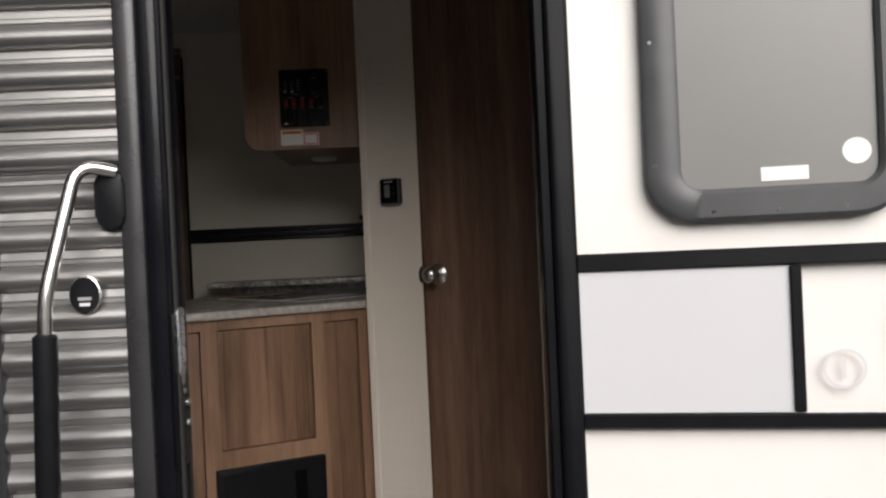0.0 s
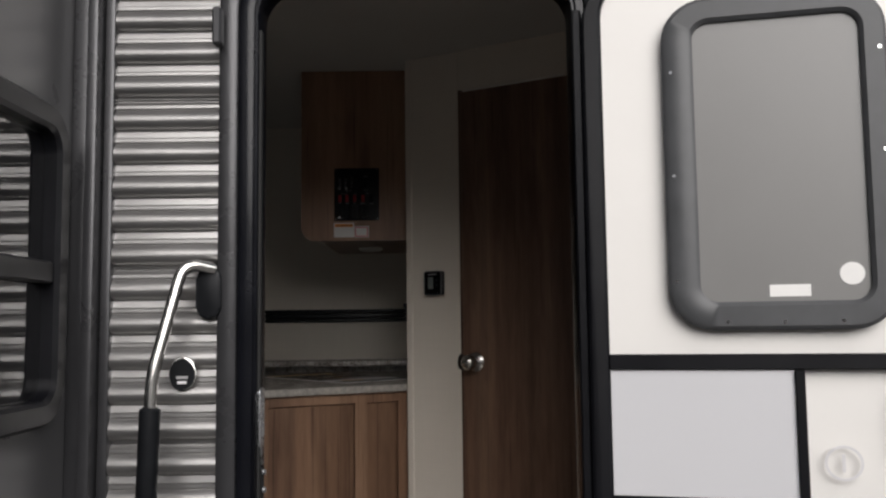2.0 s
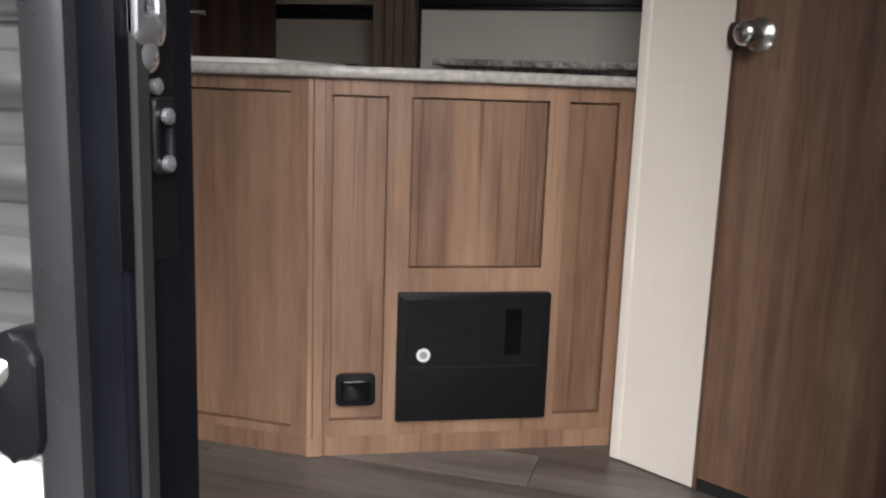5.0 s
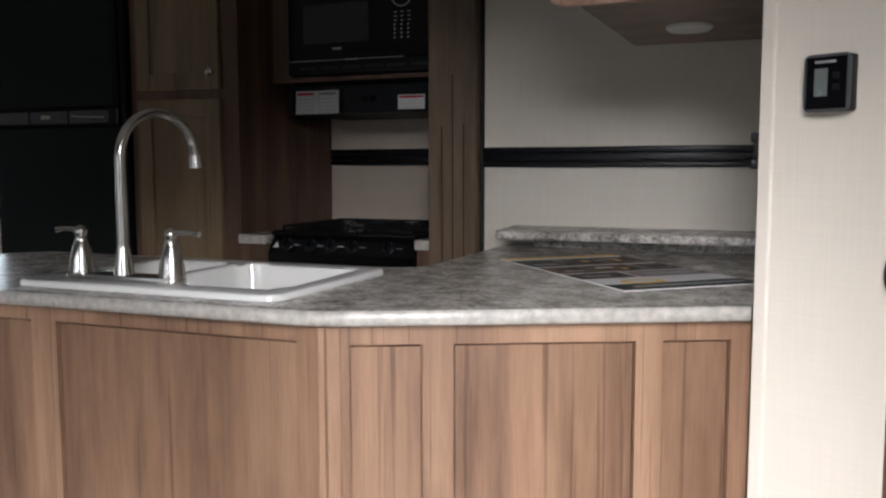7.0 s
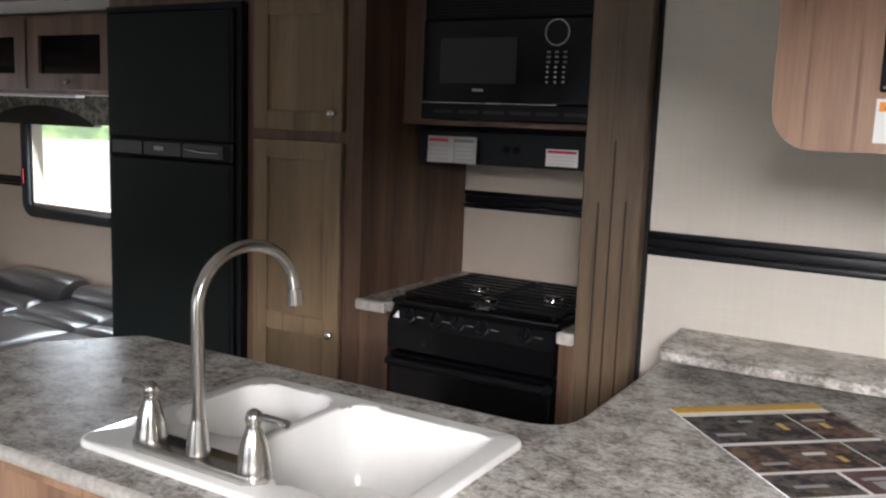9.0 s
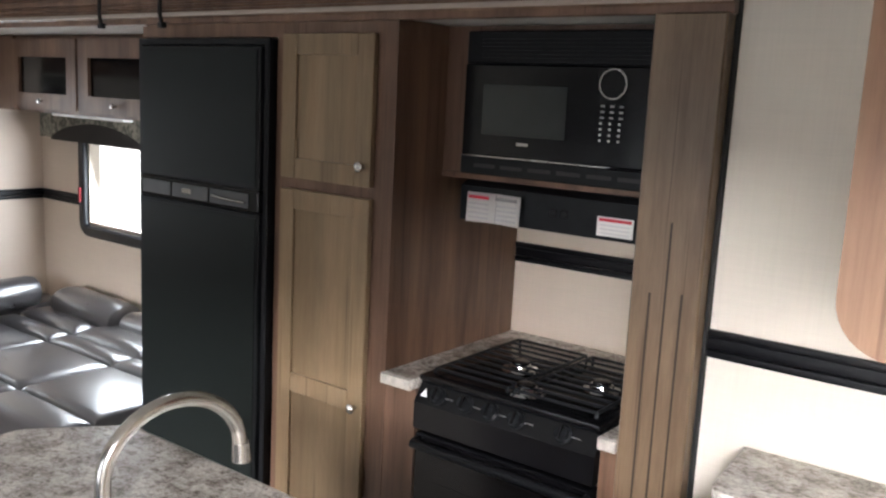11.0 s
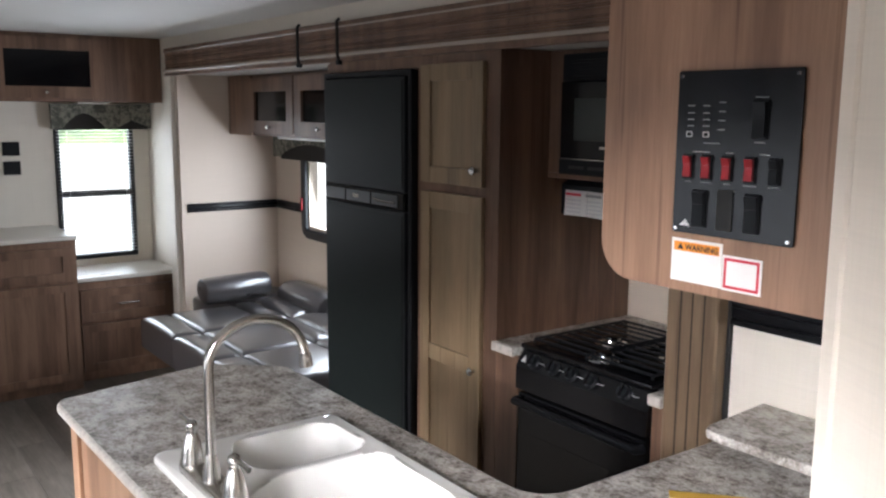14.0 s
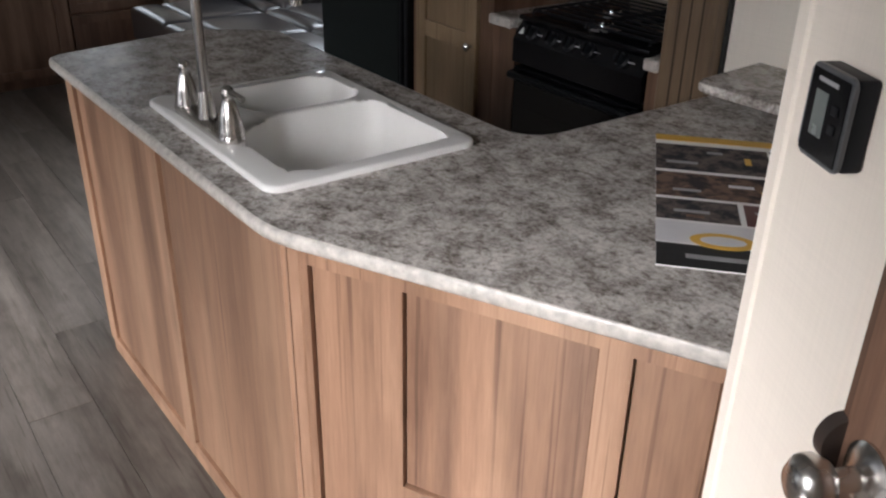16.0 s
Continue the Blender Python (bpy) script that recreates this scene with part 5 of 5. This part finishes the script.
# ---- sofa bed in the slide-out ----
def cushion(w, d, h, puff=0.02, m=None, n=12, r=0.04):
    """A padded block, gently domed on top with a rolled edge."""
    bm = bmesh.new()
    grid = {}
    stops = (0.0, 0.012, 0.03, 0.065, 0.12, 0.25, 0.5, 0.75, 0.88, 0.935, 0.97, 0.988, 1.0)
    for i in range(n + 1):
        for j in range(n + 1):
            u, v = stops[i], stops[j]
            x, y = u * w, v * d
            edge = min(x, w - x, y, d - y)
            roll = math.sqrt(max(0.0, 1 - (1 - min(edge / r, 1.0)) ** 2))
            dome = puff * (4 * u * (1 - u)) ** 0.7 * (4 * v * (1 - v)) ** 0.7
            grid[i, j] = bm.verts.new((x, y, h - puff - r * (1 - roll) + dome))
    low = {}
    for i in range(n + 1):
        for j in range(n + 1):
            if i in (0, n) or j in (0, n):
                low[i, j] = bm.verts.new((stops[i] * w, stops[j] * d, 0))
    for i in range(n):
        for j in range(n):
            bm.faces.new((grid[i, j], grid[i + 1, j], grid[i + 1, j + 1], grid[i, j + 1]))
    border = [(i, 0) for i in range(n)] + [(n, j) for j in range(n)] + [(i, n) for i in range(n, 0, -1)] + [(0, j) for j in range(n, 0, -1)]
    for a, b in zip(border, border[1:] + border[:1]):
        bm.faces.new((low[a], low[b], grid[b], grid[a]))
    bm.faces.new([low[b] for b in border][::-1])
    if m is not None:
        bmesh.ops.transform(bm, matrix=m, verts=bm.verts[:])
    return bm


sb = thing("sofa_bed", pose(-4.06, 4.28, FLOOR), "dark brown vinyl sofa bed folded out flat", "sofa bed")
part("base", B((0.08, 0.2, 0.0), (1.58, 0.98, 0.34), 0.01), LEATHER, sb)
for i in range(3):
    for y0, dd, hh in ((0.0, 0.17, 0.185), (0.172, 0.4, 0.19), (0.574, 0.12, 0.2)):
        part("seat_cushion", cushion(0.528, dd, hh, 0.014, pose(0.005 + i * 0.53, y0, 0.325), 12, 0.03), LEATHER, sb, smooth=True)
    part("back_cushion", cushion(0.528, 0.26, 0.215, 0.02, pose(0.005 + i * 0.53, 0.7, 0.325), 12, 0.045), LEATHER, sb, smooth=True)


def bolster(name, p0, p1, r, label="", flat=0.8):
    a, b = Vector(p0), Vector(p1)
    pts = [a + (b - a) * t for t in (0.0, 0.02, 0.08, 0.5, 0.92, 0.98, 1.0)]
    bm = tube(bmesh.new(), pts, [r * 0.7, r * 0.92, r, r * 1.02, r, r * 0.92, r * 0.7], 20)
    for v in bm.verts:
        v.co.z = a.z + (v.co.z - a.z) * flat
        v.co += Vector(noise.noise_vector(v.co * 9)) * 0.008
    return part(name, bm, LEATHER, sb, label, True)


bolster("arm_bolster", (0.0, 0.37, 0.605), (0.0, 0.8, 0.615), 0.1, "rounded arm bolster")
part("arm_base", B((-0.27, 0.4, 0.0), (-0.06, 1.0, 0.53), 0.03, 2), LEATHER, sb, smooth=True)
bolster("back_bolster", (0.12, 0.9, 0.57), (0.62, 0.93, 0.54), 0.105, "rumpled back bolster", 0.75)
bolster("back_bolster", (0.66, 0.93, 0.54), (1.45, 0.93, 0.55), 0.085)

# overhead cabinets with dark glass doors over the sofa bed
oc = thing("overhead_cabinet", pose(-4.398, 5.0, 2.19), "walnut-tone overhead cabinet with dark glass doors", "cabinet", "overhead cabinets")
part("box", B((0, 0.0205, 0), (1.94, 0.318, 0.362)), WOOD_SLIDE, oc)
part("face_panel", B((0, 0, 0), (0.34, 0.02, 0.362)), WOOD_SLIDE, oc)
for i in range(3):
    x0 = 0.345 + i * 0.61
    d = part("door", ring(bmesh.new(), rounded(0.59, 0.325, 0.004, 2, x0, 0.018), rounded(0.43, 0.17, 0.004, 2, x0 + 0.08, 0.09), -0.02, 0.018, FRONT), WOOD_SLIDE, oc)
    part("dark_pane", B((x0 + 0.078, -0.004, 0.088), (x0 + 0.512, 0.0, 0.262)), GLASS_BLACK, d, "dark glass pane")
    part("knob", lathe(bmesh.new(), [(0.006, 0), (0.006, 0.012), (0.013, 0.018), (0.01, 0.026), (0.002, 0.027)], 14, pose(x0 + 0.3, -0.018, 0.055, 90, 0, 0)), NICKEL, d, smooth=True)
part("lamp_strip", B((0.6, 0.05, -0.014), (1.2, 0.1, -0.0005), 0.003), LENS, oc, "pale lamp lens")
slide_m = Matrix(((1, 0, 0, 0), (0, 0, -1, 5.318), (0, 1, 0, 0), (0, 0, 0, 1)))
w3 = framed_window("window_2", "black-framed window over the sofa bed", -4.0, -2.7, 1.545, 2.14, slide_m, 0.08, 0.055, 0.025, GLASS)
part("red_latch", box(bmesh.new(), (-3.985, 1.72, 0.026), (-3.965, 1.8, 0.036), 0.003), RED, w3, "red window latch")
va = thing("valance", pose(-4.27, 5.29, 2.05), "patterned cloth valance with a dark arched lower edge", "valance", "valances")
ARCH = [(0.1 + 0.84 * t, 0.088 * math.sin(math.pi * t) ** 0.7) for t in [q / 14 for q in range(15)]]
part("cloth", prism(bmesh.new(), [(0, 0.0), *ARCH, (1.5, 0.0), (1.5, 0.138), (0, 0.138)], 0.0, 0.05, FRONT), FABRIC, va)
part("liner", prism(bmesh.new(), [(0.1, -0.012), (0.94, -0.012), *ARCH[::-1]], 0.0, 0.044, FRONT), DARK_CLOTH, va, "dark arched valance liner")

# ---- front end ----
XZ = Matrix(((0, 0, 1, -5.058), (1, 0, 0, 0), (0, 1, 0, 0), (0, 0, 0, 1)))
w4 = framed_window("window_3", "black-framed front window with a blind", 4.085, 4.585, 1.355, 2.245, XZ, 0.01, 0.034, 0.012, GLASS, 1.79)
bl = thing("window_blind", pose(-5.03, 4.34, 2.235), "open pale horizontal blind in the front window", "blind")
part("head_rail", B((-0.012, -0.245, 0.0), (0.015, 0.245, 0.022), 0.002), PAPER, bl)
sm = solid("slat", box(bmesh.new(), (-0.011, -0.246, -0.0006), (0.011, 0.246, 0.0006), 0, 1, pose(0, 0, 0, 0, -6, 0)), plain("pale_blind_slat", (0.82, 0.81, 0.78), 0.5))
for i in range(40):
    sl_o = new("slat", sm)
    sl_o.parent = bl
    sl_o.location = (0, 0, -0.01 - i * 0.0212)
for y in (-0.18, 0.18):
    part("cord", tube(bmesh.new(), [(0, y, 0), (0, y, -0.85)], 0.0012, 6), PAPER, bl)
vb = thing("valance", pose(-5.02, 4.06, 2.215), "patterned cloth valance with dark arched lower edge over the front window", "valance", "valances")
MV = Matrix(((0, 0, 1, 0), (1, 0, 0, 0), (0, 1, 0, 0), (0, 0, 0, 1)))
k = bmesh.new()
prism(k, [(0, 0.0), (0.06, 0.0)] + [(0.06 + 0.28 * t, 0.1 * math.sin(math.pi * t)) for t in [q / 10 for q in range(1, 10)]] + [(0.34, 0.0), (0.42, 0.012), (0.5, 0.055), (0.58, 0.02), (0.625, 0.0), (0.625, 0.16), (0, 0.16)], 0.0, 0.045, MV)
part("cloth", k, FABRIC, vb)
part("liner", box(bmesh.new(), (0.0, 0.02, -0.005), (0.02, 0.61, 0.12)), DARK_CLOTH, vb, "dark valance liner")
fo = thing("overhead_cabinet", pose(-5.058, 2.9, 2.385), "dark walnut-tone overhead cabinet with a dark glass door", "cabinet", "overhead cabinets")
part("box", B((0, 0, 0), (0.33, 1.785, CEILING - 2.387)), WOOD_SLIDE, fo)
for y0, y1 in ((0.78, 1.43), (0.1, 0.74)):
    d = part("door", ring(bmesh.new(), rounded(y1 - y0, 0.36, 0.004, 2, y0, 0.02), rounded(y1 - y0 - 0.17, 0.215, 0.004, 2, y0 + 0.085, 0.09), 0.331, 0.349, MV), WOOD_SLIDE, fo)
    part("dark_pane", B((0.334, y0 + 0.083, 0.088), (0.338, y1 - 0.083, 0.307)), GLASS_BLACK, d, "dark glass pane")
    part("knob", lathe(bmesh.new(), [(0.006, 0), (0.006, 0.012), (0.013, 0.018), (0.01, 0.026), (0.002, 0.027)], 14, pose(0.349, (y0 + y1) / 2 - 0.02, 0.055, 0, 90, 0)), NICKEL, d, smooth=True)
part("lamp_lens", B((0.1, 1.3, -0.012), (0.2, 1.5, -0.0005), 0.003), LENS, fo, "pale lamp lens")


def chest(name, y0, y1, x1, zt, label, rows):
    c = thing(name, pose(-5.058, y0, FLOOR), label, "cabinet", "front cabinets")
    d, w, h = x1 + 5.058, y1 - y0, zt - FLOOR
    part("carcass", B((0, 0, 0), (d - 0.02, w, h - 0.026)), WOOD_SLIDE, c)
    part("top", B((0, -0.008, h - 0.0255), (d + 0.012, w + 0.002, h), 0.004), plain("pale_shelf_laminate", (0.6, 0.56, 0.5), 0.3), c, "pale laminate top")
    for a, b, kind in rows:
        f = part(kind, ring(bmesh.new(), rounded(w - 0.06, b - a, 0.003, 2, 0.03, a), rounded(w - 0.16, b - a - 0.1, 0.003, 2, 0.08, a + 0.05), d - 0.0195, d, MV), WOOD_SLIDE, c)
        part("centre_panel", B((d - 0.0195, 0.078, a + 0.048), (d - 0.008, w - 0.078, b - 0.048)), WOOD_SLIDE, f)
        if kind == "drawer_front":
            part("pull", tube(bmesh.new(), [(d, w / 2 - 0.07, (a + b) / 2), (d + 0.022, w / 2 - 0.06, (a + b) / 2), (d + 0.022, w / 2 + 0.06, (a + b) / 2), (d, w / 2 + 0.07, (a + b) / 2)], 0.005, 8), NICKEL, f, smooth=True)
    return c


chest("low_chest", 4.055, 4.685, -4.6, 1.312, "dark wood-print chest with a drawer and a pale top", ((0.06, 0.36, "door_front"), (0.38, 0.58, "drawer_front")))
chest("tall_chest", 3.0, 4.045, -4.46, 1.6, "taller dark wood-print chest with a pale top", ((0.06, 0.66, "door_front"), (0.68, 0.88, "drawer_front")))
ou = thing("wall_switches", pose(-5.058, 3.78, 1.93), "pair of black wall switch plates", "switch")
for z in (0.0, 0.12):
    part("plate", B((0, 0, z), (0.012, 0.1, z + 0.085), 0.003), BLACK_SOFT, ou)

# ---- floor planks ----
meshes = {}
random.seed(5)
PWID, y, row = 0.178, 2.102, 0
while y < 4.688:
    w = min(PWID, 4.689 - y)
    x = -5.05 - (row * 0.43) % 1.2
    while x < 1.44:
        x0, x1 = max(x, -5.05), min(x + 1.2, 1.439)
        if x1 - x0 > 0.02:
            key = (round(x1 - x0, 3), round(w, 3))
            if key not in meshes:
                meshes[key] = solid("plank", box(bmesh.new(), (0.0007, 0.0007, -0.004), (key[0] - 0.0007, key[1] - 0.0007, 0.0)), PLANK)
            p = new("plank", meshes[key])
            p.parent = floor
            p.location = (x0, y, FLOOR - 0.002)
        x += 1.2
    y += PWID
    row += 1
